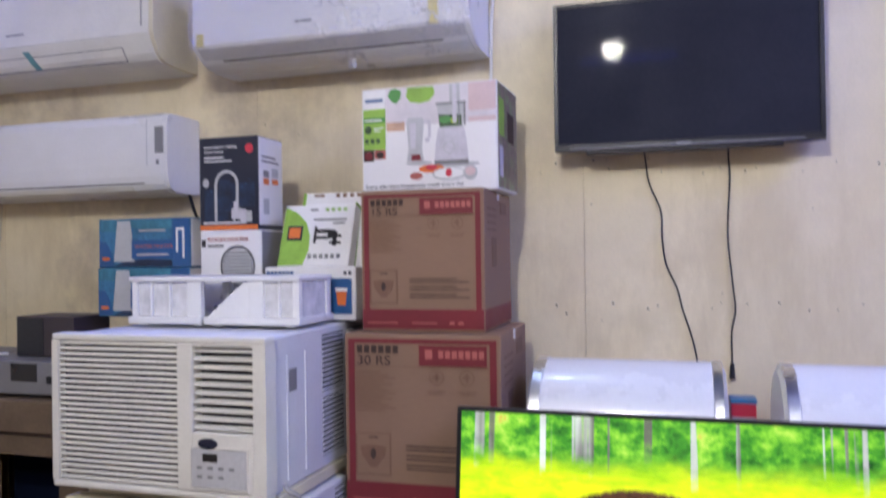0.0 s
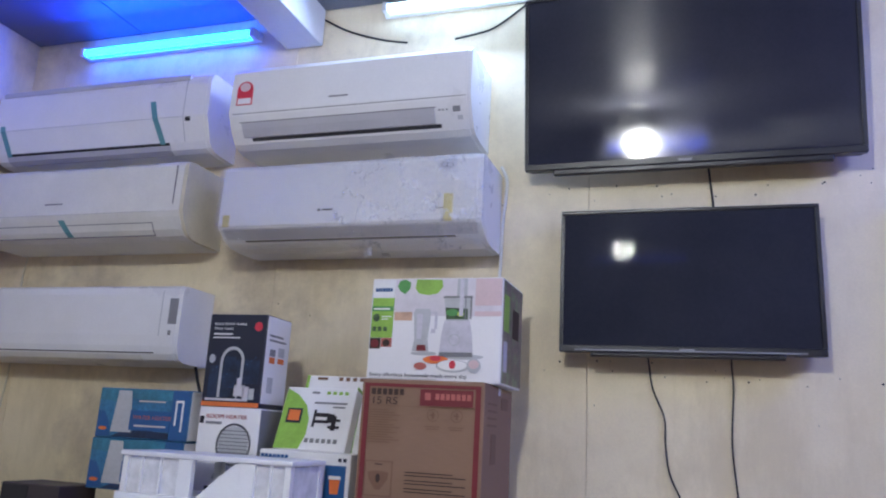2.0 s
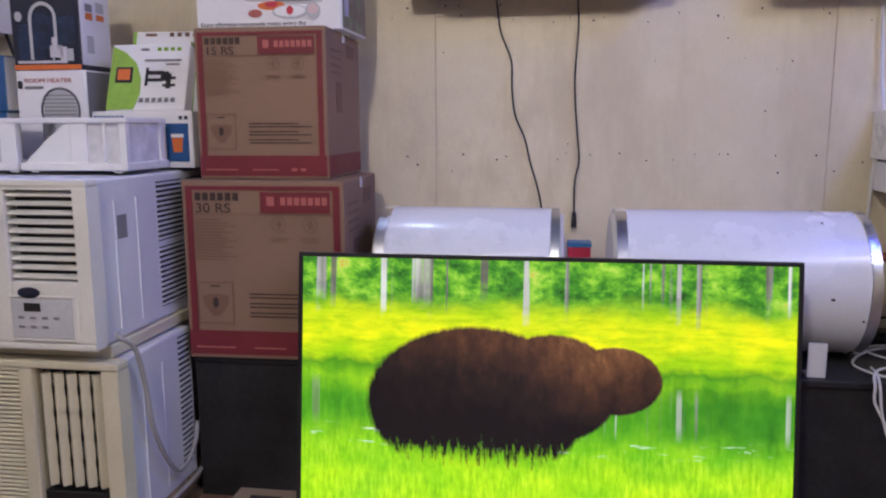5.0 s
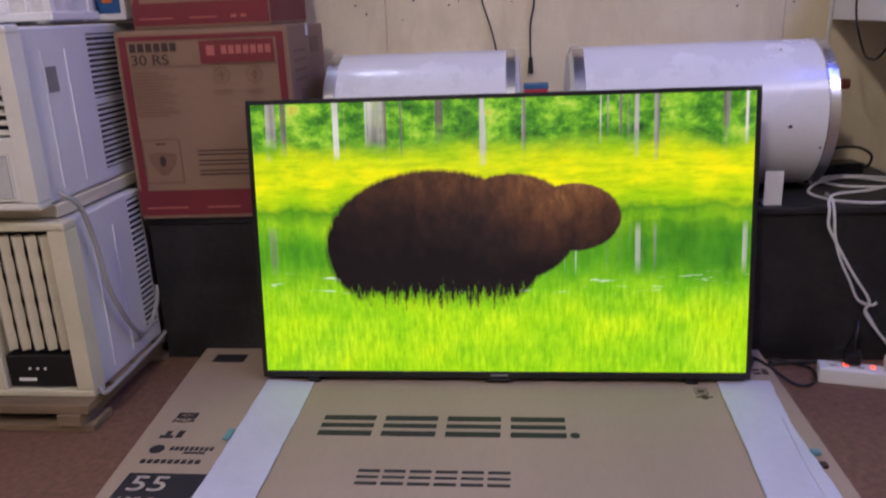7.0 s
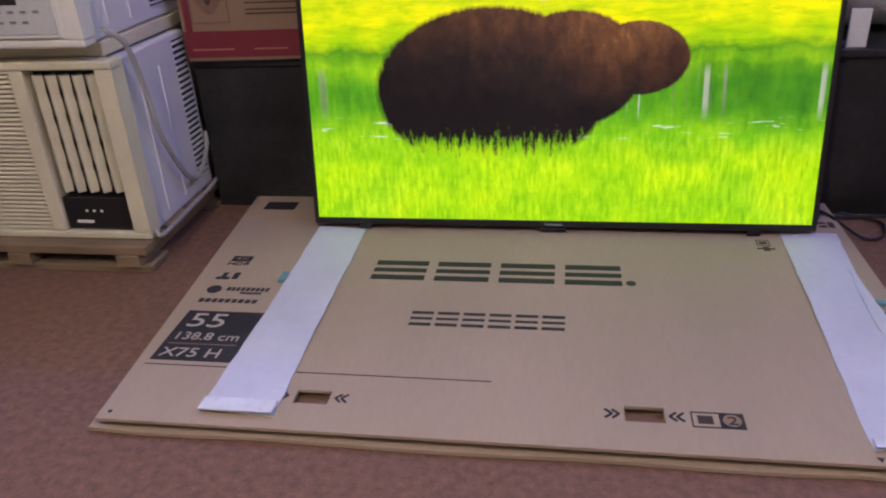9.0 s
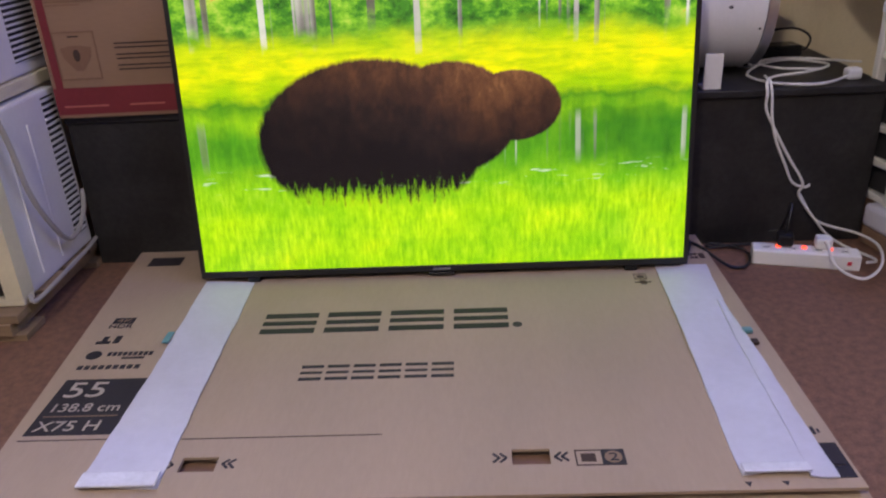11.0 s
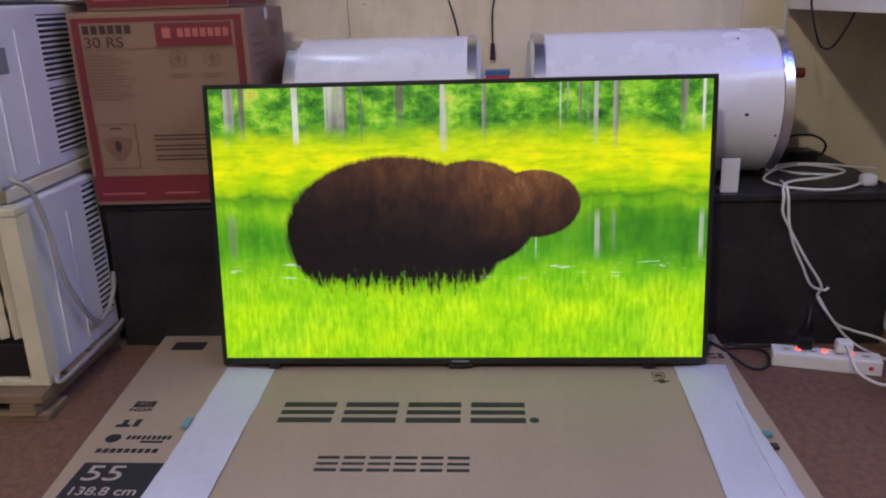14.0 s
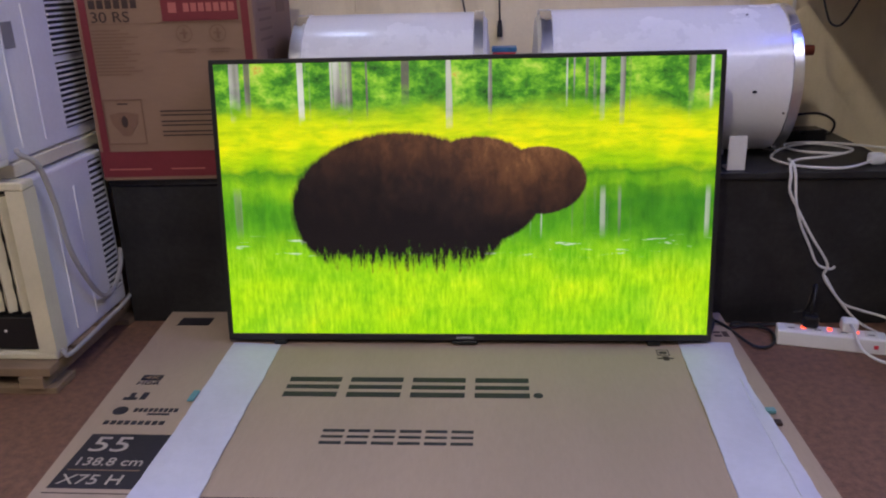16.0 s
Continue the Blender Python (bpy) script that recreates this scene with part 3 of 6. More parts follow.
part("foot", box(1.08, 1.11, -0.0, 0.05, -0.012, -0.0005), BLACK, tv)

# ============ flattened carton ============
card = thing("flattened_carton", pose(0, 0, 0), "flattened brown television carton lying on the floor", "cardboard")


def sheet(x0, x1, y0, y1, z0, z1, seed):
    bm = bmesh.new()
    rnd = random.Random(seed)
    xs, ys = [x0 + (x1 - x0) * i / 14 for i in range(15)], [y0 + (y1 - y0) * i / 8 for i in range(9)]
    low, high = {}, {}
    for i, x in enumerate(xs):
        for j, y in enumerate(ys):
            jx = rnd.uniform(-0.002, 0.002) if i in (0, 14) else 0
            jy = rnd.uniform(-0.003, 0.003) if j in (0, 8) else 0
            low[i, j] = bm.verts.new((x + jx, y + jy, z0))
            high[i, j] = bm.verts.new((x + jx, y + jy, z1))
    for i in range(14):
        for j in range(8):
            bm.faces.new((high[i, j], high[i + 1, j], high[i + 1, j + 1], high[i, j + 1]))
            bm.faces.new((low[i, j + 1], low[i + 1, j + 1], low[i + 1, j], low[i, j]))
    for i in range(14):
        bm.faces.new((low[i, 0], low[i + 1, 0], high[i + 1, 0], high[i, 0]))
        bm.faces.new((high[i, 8], high[i + 1, 8], low[i + 1, 8], low[i, 8]))
    for j in range(8):
        bm.faces.new((low[0, j + 1], low[0, j], high[0, j], high[0, j + 1]))
        bm.faces.new((high[14, j + 1], high[14, j], low[14, j], low[14, j + 1]))
    return bm


def prism(points, z0, z1):
    bm = bmesh.new()
    vs = [bm.verts.new((x, y, z0)) for x, y in points]
    f = bm.faces.new(vs)
    out = bmesh.ops.extrude_face_region(bm, geom=[f])
    bmesh.ops.translate(bm, vec=(0, 0, z1 - z0), verts=[g for g in out["geom"] if isinstance(g, bmesh.types.BMVert)])
    bmesh.ops.recalc_face_normals(bm, faces=bm.faces)
    return bm


TOP = 0.030


def with_openings(x0, x1, y0, y1, z0, z1, cuts):
    """A board with rectangular hand holes that go right through it."""
    xs = sorted({x0, x1, *(c[0] for c in cuts), *(c[1] for c in cuts)})
    ys = sorted({y0, y1, *(c[2] for c in cuts), *(c[3] for c in cuts)})
    bm = bmesh.new()
    for a, b in zip(xs, xs[1:]):
        for c, d in zip(ys, ys[1:]):
            if not any(k[0] <= a and b <= k[1] and k[2] <= c and d <= k[3] for k in cuts):
                add_box(bm, a, b, c, d, z0, z1)
    bmesh.ops.remove_doubles(bm, verts=bm.verts, dist=1e-5)
    inner = [f for f in bm.faces if any(g is not f and (g.calc_center_median() - f.calc_center_median()).length < 1e-5 for e in f.edges for g in e.link_faces)]
    bmesh.ops.delete(bm, geom=inner, context="FACES")
    return bm


HOLES = [(0.172, 0.236, -0.716, -0.678), (0.752, 0.818, -0.716, -0.676)]


def skewed(bm, x0):
    """Slants the carton's short side to fit the camera's view."""
    for v in bm.verts:
        if v.co.x < x0 + 0.01:
            v.co.x = x0 - 0.072 * (v.co.y + 0.79)
    return bm


part("upper_sheet", skewed(with_openings(-0.168, 1.314, -0.788, 0.215, TOP - 0.006, TOP, HOLES), -0.168), KRAFT, card, "smooth brown printed sheet")
part("lower_sheet", skewed(sheet(-0.19, 1.322, -0.792, 0.222, 0.002, 0.009, 2), -0.186), KRAFT, card)
part("edge_strip", box(-0.15, 1.30, -0.772, -0.765, 0.010, TOP - 0.0065), BOARD_EDGE, card, "ragged corrugated edge")
# Darker sheets under the hand holes paint in the shade inside them.
part("hole_shade", box(0.16, 0.25, -0.725, -0.668, 0.0095, 0.0105), FAINT_INK, card, "brown sheet coloured dark for the shade in the hand hole")
part("hole_shade", box(0.74, 0.83, -0.725, -0.668, 0.0095, 0.0105), FAINT_INK, card, "brown sheet coloured dark for the shade in the hand hole")
part("filler", box(-0.15, 1.30, -0.66, 0.19, 0.0095, TOP - 0.0065), BOARD_EDGE, card)


def floor_prints(name, rects, material, label=""):
    bm = bmesh.new()
    for x0, x1, y0, y1 in rects:
        add_box(bm, x0, x1, y0, y1, TOP - 0.0002, TOP + 0.0009)
    return part(name, bm, material, card, label)


def ink_marks(x0, x1, y0, y1, thick, count):
    """Plain marks in a row, one for each character of a brand name: three bars one above the other."""
    rects, gap = [], (x1 - x0) / count * 0.16
    w = (x1 - x0 + gap) / count
    for k in range(count):
        a, b = x0 + k * w, x0 + (k + 1) * w - gap
        mid = (y0 + y1) / 2
        rects += [(a, b, y1 - thick, y1), (a, b, mid - thick * 0.42, mid + thick * 0.42), (a, b, y0, y0 + thick)]
    return rects


floor_prints("brand_mark", ink_marks(0.207, 0.773, -0.260, -0.170, 0.021, 4), BLACK_INK, "large dark brand mark drawn as plain bars")
floor_prints("brand_mark", ink_marks(0.332, 0.650, -0.448, -0.394, 0.0095, 6), BLACK_INK, "smaller dark brand mark drawn as plain bars")
part("registered_mark", rod(0.011, 0.0008, pose(0.792, -0.248, TOP + 0.0004)), BLACK_INK, card)
floor_prints("label_block", [(-0.158, 0.02, -0.607, -0.424)], BLACK_INK, "dark printed label block")
up = TOP + 0.0015
lettering("size_number", "55", 0.052, PALE_INK, card, pose(-0.143, -0.487, up), 1.2)
lettering("size_text", "138.8 cm", 0.026, PALE_INK, card, pose(-0.147, -0.535, up), 1.05)
floor_prints("label_line", [(-0.145, 0.0, -0.5515, -0.549)], TAUPE_INK)
part("label_line", box(-0.146, 0.0, -0.5515, -0.549, TOP + 0.0009, TOP + 0.0017), TAUPE_INK, card)
lettering("model_text", "X75 H", 0.030, PALE_INK, card, pose(-0.147, -0.595, up), 1.1)
floor_prints("resolution_badge", [(-0.158, -0.108, -0.193, -0.167)], BLACK_INK)
lettering("resolution_text", "4K", 0.015, TAUPE_INK, card, pose(-0.150, -0.188, up), 1.5)
lettering("resolution_text", "HDR", 0.016, BLACK_INK, card, pose(-0.160, -0.215, up), 1.2)
floor_prints("logo_bar", [(-0.160, -0.128, -0.283, -0.272), (-0.150, -0.138, -0.272, -0.252), (-0.122, -0.108, -0.281, -0.250)], BLACK_INK)
part("logo_disc", rod(0.017, 0.0008, pose(-0.142, -0.330, TOP + 0.0004)), BLACK_INK, card)
floor_prints("logo_bar", [(-0.112 + 0.0115 * k, -0.104 + 0.0115 * k, -0.334, -0.319) for k in range(9)] + [(-0.075, -0.025, -0.347, -0.340)], BLACK_INK)
floor_prints("logo_bar", [(-0.157 + 0.0155 * k, -0.146 + 0.0155 * k, -0.386, -0.371) for k in range(9)], BLACK_INK)
floor_prints("corner_block", [(-0.190, -0.100, 0.117, 0.167)], BLACK_INK)
floor_prints("fold_line", [(0.15, 0.52, -0.6275, -0.6255)], BROWN_INK)
floor_prints("fold_line", [(-0.16, 0.02, -0.6225, -0.6205)], BROWN_INK)
chevrons = bmesh.new()
for cx, cy, way in ((0.249, -0.697, -1), (0.260, -0.697, -1), (0.156, -0.697, 1), (0.728, -0.698, 1), (0.740, -0.698, 1), (0.828, -0.698, -1), (0.840, -0.698, -1)):
    for up_down in (-1, 1):
        made = bmesh.ops.create_cube(chevrons, size=1, matrix=pose(cx - way * 0.003, cy + up_down * 0.0055, TOP + 0.0004, 0, 0, -45 * up_down * way) @ Matrix.Diagonal((0.016, 0.0045, 0.0011, 1)))
part("arrow_marks", chevrons, BLACK_INK, card)
floor_prints("handling_box", [(0.905, 0.945, -0.722, -0.682)], BLACK_INK)
floor_prints("handling_box", [(0.860, 0.905, -0.6845, -0.682), (0.860, 0.905, -0.722, -0.7195), (0.860, 0.8625, -0.72, -0.684), (0.870, 0.895, -0.712, -0.692)], BROWN_INK)
part("number_disc", rod(0.015, 0.0012, pose(0.925, -0.702, TOP + 0.001)), TAUPE_INK, card)
lettering("handling_number", "2", 0.020, BLACK_INK, card, pose(0.9255, -0.7125, TOP + 0.002), 1.3, middle=True)
floor_prints("small_icon", [(1.096, 1.126, -0.020, -0.018), (1.096, 1.126, -0.048, -0.046), (1.096, 1.098, -0.048, -0.018), (1.124, 1.126, -0.048, -0.018),
                            (1.102, 1.120, -0.040, -0.028), (1.092, 1.132, -0.066, -0.061), (1.106, 1.120, -0.074, -0.054)], BROWN_INK)
floor_prints("small_icon", [(1.262, 1.282, 0.06, 0.07), (1.286, 1.30, 0.06, 0.09), (1.262, 1.282, 0.08, 0.09)], BROWN_INK)


floor_prints("label_block", [(1.252, 1.308, -0.765, -0.678)], BLACK_INK, "dark printed label block")
floor_prints("printed_marks", [(1.262, 1.268, -0.652, -0.632), (1.272, 1.277, -0.648, -0.636), (1.281, 1.287, -0.654, -0.634), (1.291, 1.295, -0.650, -0.640)], BLACK_INK)
floor_prints("label_line", [(1.270, 1.300, -0.7365, -0.7335)], TAUPE_INK)
for mx in (1.13, 1.19):
    part("arrow_mark", prism([(mx - 0.006, -0.770), (mx + 0.006, -0.770), (mx, -0.781)], TOP - 0.0002, TOP + 0.0009), BLACK_INK, card)
part("pin_hole", rod(0.004, 0.0012, pose(-0.150, -0.768, TOP + 0.0003), 10), DARK, card)


def foam_strip(name, corners, z, label, seed):
    """A soft packing sheet with a slightly wavy edge, folded at its near end."""
    ob = thing(name, pose(0, 0, 0), label, "foam sheet", "foam sheets on the carton")
    (ax, ay), (bx, by), (cx, cy), (dx, dy) = corners
    rnd = random.Random(seed)
    bm = bmesh.new()
    n, k = 22, 6
    rows = []
    for i in range(n + 1):
        s = i / n
        wob = rnd.uniform(-0.0012, 0.0012)
        row = []
        for j in range(k + 1):
            q = j / k
            x = (ax + (bx - ax) * q) * (1 - s) + (dx + (cx - dx) * q) * s
            y = (ay + (by - ay) * q) * (1 - s) + (dy + (cy - dy) * q) * s
            row.append(bm.verts.new((x + wob * (1 if j in (0, k) else 0), y, z + 0.004 + 0.0025 * math.sin(7 * s + 3 * q + seed) + rnd.uniform(0, 0.0008))))
        rows.append(row)
    for a, b in zip(rows, rows[1:]):
        for j in range(k):
            bm.faces.new((a[j], a[j + 1], b[j + 1], b[j]))
    bmesh.ops.recalc_face_normals(bm, faces=bm.faces)
    bmesh.ops.solidify(bm, geom=bm.faces[:], thickness=0.003)
    part("sheet", bm, FOAM, ob, smooth=True)
    return ob


left_foam = foam_strip("foam_sheet", [(0.012, 0.0), (0.137, -0.004), (0.152, -0.758), (0.016, -0.752)], TOP, "long white foam packing sheet on the carton", 1)
part("folded_end", box(0.015, 0.151, -0.762, -0.726, TOP + 0.0095, TOP + 0.014, bevel=0.002), FILM, left_foam, "shiny taped end of the foam")
right_foam = foam_strip("foam_sheet", [(1.160, 0.022), (1.286, 0.012), (1.236, -0.740), (1.124, -0.757)], TOP, "long white foam packing sheet on the carton", 5)
under_foam = foam_strip("foam_sheet", [(1.258, -0.17), (1.272, -0.165), (1.277, -0.770), (1.232, -0.764)], TOP - 0.0005, "loose strip of thin foam wrap beside the sheet", 9)
part("folded_end", box(1.126, 1.236, -0.760, -0.738, TOP + 0.0095, TOP + 0.014, bevel=0.002), FILM, right_foam, "shiny taped end of the foam")
part("blue_tape", box(1.270, 1.290, -0.322, -0.306, TOP + 0.004, TOP + 0.013, bevel=0.002), TEAL_TAPE, under_foam)
part("brown_tape", box(1.272, 1.288, -0.368, -0.350, TOP + 0.003, TOP + 0.011, bevel=0.002), BROWN_INK, under_foam)
part("blue_tape", box(0.0, 0.014, -0.30, -0.255, TOP + 0.008, TOP + 0.011), TEAL_TAPE, left_foam)


# ============ water heater cartons and other boxes ============
def carton(name, w, d, h, body, m, label, group=""):
    ob = thing(name, m, label, "box", group)
    part("body", box(0, w, 0, d, 0, h, bevel=0.004), body, ob)
    return ob


def heater_carton(w, d, h, m, label, number):
    ob = carton("water_heater_carton", w, d, h, CARTON, m, label, "stacked cartons")
    part("print_border", many([(0.026 * w, 0.974 * w, 0.952 * h, 0.975 * h), (0.026 * w, 0.068 * w, 0.160 * h, 0.952 * h), (0.932 * w, 0.974 * w, 0.160 * h, 0.952 * h)]), RED_INK, ob, "red printed border")
    band = part("print_band", flat_panel(0.003, w - 0.003, 0.022 * h, 0.160 * h), RED_INK, ob, "red printed band")
    badge = part("brand_panel", flat_panel(0.49 * w, 0.915 * w, h * 0.828, h * 0.942, -0.0022), RED_INK, ob)
    pw = 0.43 * w
    part("brand_mark", many([(0.615 * w + k * pw * 0.098, 0.615 * w + k * pw * 0.098 + pw * 0.07, h * 0.872, h * 0.914) for k in range(7)]
                            + [(0.53 * w, 0.575 * w, h * 0.868, h * 0.918)], -0.0035), FADED_RED, badge, "pale brand mark drawn as plain bars")
    part("product_mark", many([(0.085 * w + k * 0.047 * w, 0.085 * w + k * 0.047 * w + 0.034 * w, h * 0.895, h * 0.938) for k in range(6)]), BROWN_INK, ob)
    lettering("model_text", number + " RS", 0.052 * h, BROWN_INK, ob, front(0.083 * w, h * 0.829), 1.18)
    part("rule_line", many([(0.07 * w, 0.93 * w, h * 0.818, h * 0.821)]), FAINT_INK, ob)
    part("small_print", many([(0.075 * w, (0.24 + 0.12 * ((k * 7) % 5) / 5) * w, h * (0.785 - 0.017 * k), h * (0.791 - 0.017 * k)) for k in range(14)], -0.0016, 0.0008), FAINT_INK, ob, "faint lines of small print")
    part("small_print", many([(0.40 * w, (0.78 + 0.1 * (k % 2)) * w, h * (0.37 - 0.021 * k - 0.012 * (k // 2)), h * (0.377 - 0.021 * k - 0.012 * (k // 2))) for k in range(6)], -0.0016, 0.0008), BROWN_INK, ob)
    for cx in (0.60, 0.79):
        icon = part("icon", ring_on_front(cx * w, h * 0.765, 0.047 * w, 0.005 * w), FAINT_INK, ob)
        part("icon_stroke", many([(cx * w - 0.025 * w, cx * w + 0.02 * w, h * 0.762, h * 0.772), (cx * w - 0.005 * w, cx * w + 0.008 * w, h * 0.74, h * 0.79)]), FAINT_INK, icon)
        part("small_print", many([(cx * w - 0.06 * w, cx * w + 0.06 * w, h * 0.685, h * 0.69), (cx * w - 0.05 * w, cx * w + 0.05 * w, h * 0.67, h * 0.675)]), FAINT_INK, ob)
    x0, x1, z0, z1 = 0.07 * w, 0.30 * w, 0.20 * h, 0.44 * h
    part("picture_frame", many([(x0, x1, z0, z0 + 0.003), (x0, x1, z1 - 0.003, z1), (x0, x0 + 0.003, z0, z1), (x1 - 0.003, x1, z0, z1)]), FAINT_INK, ob)
    cx, cz = (x0 + x1) / 2, (z0 + z1) / 2 - 0.01 * h
    picture = part("heater_picture", outline_on_front([(cx - 0.085 * w, cz + 0.05 * h), (cx - 0.03 * w, cz + 0.06 * h), (cx + 0.03 * w, cz + 0.06 * h), (cx + 0.085 * w, cz + 0.05 * h),
                                             (cx + 0.075 * w, cz), (cx + 0.02 * w, cz - 0.065 * h), (cx - 0.02 * w, cz - 0.065 * h), (cx - 0.075 * w, cz)]), FAINT_INK, ob)
    part("heater_picture_dial", outline_on_front(oval_points(cx, cz + 0.012 * h, 0.018 * w, 0.03 * h), -0.0032), BROWN_INK, picture)
    part("small_print", many([(cx - 0.03 * w, cx + 0.03 * w, h * 0.412, h * 0.419)]), BROWN_INK, ob)
    part("band_print", many([(0.05 * w, 0.30 * w, 0.060 * h, 0.068 * h), (0.42 * w, 0.62 * w, 0.060 * h, 0.068 * h), (0.72 * w, 0.76 * w, 0.056 * h, 0.075 * h), (0.79 * w, 0.83 * w, 0.056 * h, 0.075 * h)], -0.0032), FADED_RED, band)
    # side face prints
    side = bmesh.new()
    add_box(side, w - 0.0002, w + 0.0014, 0.004, d - 0.004, 0.022 * h, 0.160 * h)
    part("side_band", side, RED_INK, ob, "red printed band")
    side = bmesh.new()
    for k in range(4):
        add_box(side, w - 0.0002, w + 0.0012, 0.12 * d, 0.42 * d, h * (0.86 - 0.05 * k), h * (0.875 - 0.05 * k))
    add_box(side, w - 0.0002, w + 0.0012, 0.58 * d, 0.82 * d, h * 0.84, h * 0.93)
    add_box(side, w - 0.0002, w + 0.0012, 0.25 * d, 0.42 * d, h * 0.45, h * 0.66)
    part("side_print", side, FAINT_INK, ob)
    tape = bmesh.new()
    add_box(tape, 0.004, w - 0.004, d / 2 - 0.025, d / 2 + 0.025, h - 0.0002, h + 0.001)
    add_box(tape, w - 0.0002, w + 0.0018, d / 2 - 0.012, d / 2 + 0.012, 0.94 * h, h)
    part("tape", tape, FILM, ob, "clear packing tape")
    part("top_flap", box(0.003, w - 0.003, 0.002, d / 2 - 0.001, h - 0.001, h + 0.0022), CARTON, ob)
    return ob


heater_carton(0.452, 0.42, 0.494, pose(-0.356, 0.174, 0.431, 0, 0, 2.0), "brown and red carton for a thirty litre water heater", "30")
heater_carton(0.366, 0.37, 0.403, pose(-0.322, 0.224, 0.928, 0, 0, 1.0), "brown and red carton for a fifteen litre water heater", "15")

# food processor box
fp = carton("food_processor_box", 0.425, 0.25, 0.318, PAPER, pose(-0.362, 0.335, 1.334, 0, 0, -1), "white printed food processor box on a carton", "stacked cartons")
part("side_print", box(0.4248, 0.4264, 0.006, 0.244, 0.006, 0.312), SIDE_PHOTO, fp, "dark photo printed side")
part("side_picture", box(0.4262, 0.4272, 0.015, 0.075, 0.16, 0.27), GREEN, fp)
part("side_picture", box(0.4262, 0.4272, 0.02, 0.06, 0.04, 0.13), LILAC_GREY, fp)
part("side_picture", box(0.4262, 0.4272, 0.12, 0.20, 0.15, 0.24), BROWN_INK, fp)
part("background_print", flat_panel(0.080, 0.422, 0.200, 0.315, -0.0009, 0.001), TABLE_PRINT, fp)
part("background_print", flat_panel(0.003, 0.422, 0.003, 0.1995, -0.0009, 0.001), PAPER, fp)
part("background_print", flat_panel(0.340, 0.422, 0.232, 0.314, -0.0020), PINK, fp)
part("background_print", flat_panel(0.340, 0.422, 0.200, 0.214, -0.0020), PINK, fp)
part("background_print", flat_panel(0.082, 0.140, 0.186, 0.212, -0.0022), PEACH, fp)
part("plant_print", outline_on_front([(0.086, 0.292), (0.094, 0.310), (0.112, 0.314), (0.130, 0.304), (0.128, 0.284), (0.112, 0.268), (0.098, 0.276)], -0.0022), LEAF_GREEN, fp)
part("leaf_print", outline_on_front([(0.146, 0.286), (0.158, 0.270), (0.190, 0.264), (0.220, 0.270), (0.236, 0.290), (0.232, 0.312), (0.150, 0.314)], -0.0024), GREEN, fp)
part("shadow_print", outline_on_front(oval_points(0.306, 0.078, 0.066, 0.008), -0.0019), SILVER, fp)
part("shadow_print", outline_on_front(oval_points(0.184, 0.086, 0.042, 0.006), -0.0019), SILVER, fp)
part("brand_panel", flat_panel(0.008, 0.078, 0.256, 0.310, -0.0022), WHITE_INK, fp)
part("brand_mark", many([(0.014 + 0.0083 * k, 0.0205 + 0.0083 * k, 0.276, 0.287) for k in range(7)], -0.004), INK_BLUE, fp, "blue brand mark drawn as plain bars")
part("green_panel", flat_panel(0.006, 0.078, 0.132, 0.256, -0.0022), GREEN, fp)
part("green_panel", flat_panel(0.006, 0.078, 0.214, 0.230, -0.0034), LEAF_GREEN, fp)
part("icon", outline_on_front(oval_points(0.022, 0.194, 0.011, 0.013), -0.0036), DARK_GREEN, fp)
part("small_print", many([(0.012, 0.066, 0.219, 0.224), (0.040, 0.072, 0.196, 0.199), (0.040, 0.062, 0.188, 0.191)], -0.0046), WHITE_INK, fp)
part("icon_row", many([(0.012, 0.024, 0.152, 0.166), (0.030, 0.042, 0.152, 0.166), (0.048, 0.060, 0.152, 0.166)], -0.0040), DARK_GREEN, fp)
part("fruit_print", flat_panel(0.006, 0.040, 0.098, 0.131, -0.0026), BROWN_INK, fp)
part("fruit_print", outline_on_front(oval_points(0.022, 0.114, 0.013, 0.013), -0.0040), RED_INK, fp)
part("fruit_print", flat_panel(0.042, 0.078, 0.104, 0.131, -0.0026), FADED_RED, fp)
part("fruit_print", outline_on_front(oval_points(0.060, 0.116, 0.012, 0.011), -0.0040), BROWN_INK, fp)
part("jug_print", outline_on_front([(0.146, 0.212), (0.152, 0.222), (0.196, 0.222), (0.202, 0.212), (0.194, 0.128), (0.200, 0.092), (0.146, 0.092), (0.152, 0.128)], -0.0028), SILVER, fp, "printed grey jug")
part("jug_print_light", outline_on_front([(0.156, 0.206), (0.176, 0.206), (0.174, 0.130), (0.160, 0.130)], -0.0040), LILAC_GREY, fp)
part("jug_print_food", outline_on_front([(0.162, 0.112), (0.188, 0.112), (0.192, 0.094), (0.160, 0.094)], -0.0040), RED_INK, fp)
part("jug_print_handle", many([(0.200, 0.222, 0.206, 0.213), (0.214, 0.223, 0.160, 0.208), (0.204, 0.218, 0.148, 0.161)]), LILAC_GREY, fp)
part("bowl_print", outline_on_front([(0.242, 0.258), (0.330, 0.258), (0.322, 0.186), (0.250, 0.186)], -0.0022), SILVER, fp)
part("bowl_print_food", outline_on_front([(0.247, 0.226), (0.318, 0.222), (0.318, 0.190), (0.252, 0.190)], -0.0036), DARK_GREEN, fp)
part("bowl_print_food", outline_on_front(oval_points(0.270, 0.210, 0.020, 0.011), -0.0044), LEAF_GREEN, fp)
part("bowl_print_food", outline_on_front(oval_points(0.296, 0.206, 0.010, 0.008), -0.0048), LIME, fp)
part("bowl_print_rim", flat_panel(0.240, 0.332, 0.255, 0.261, -0.0036), GREY, fp)
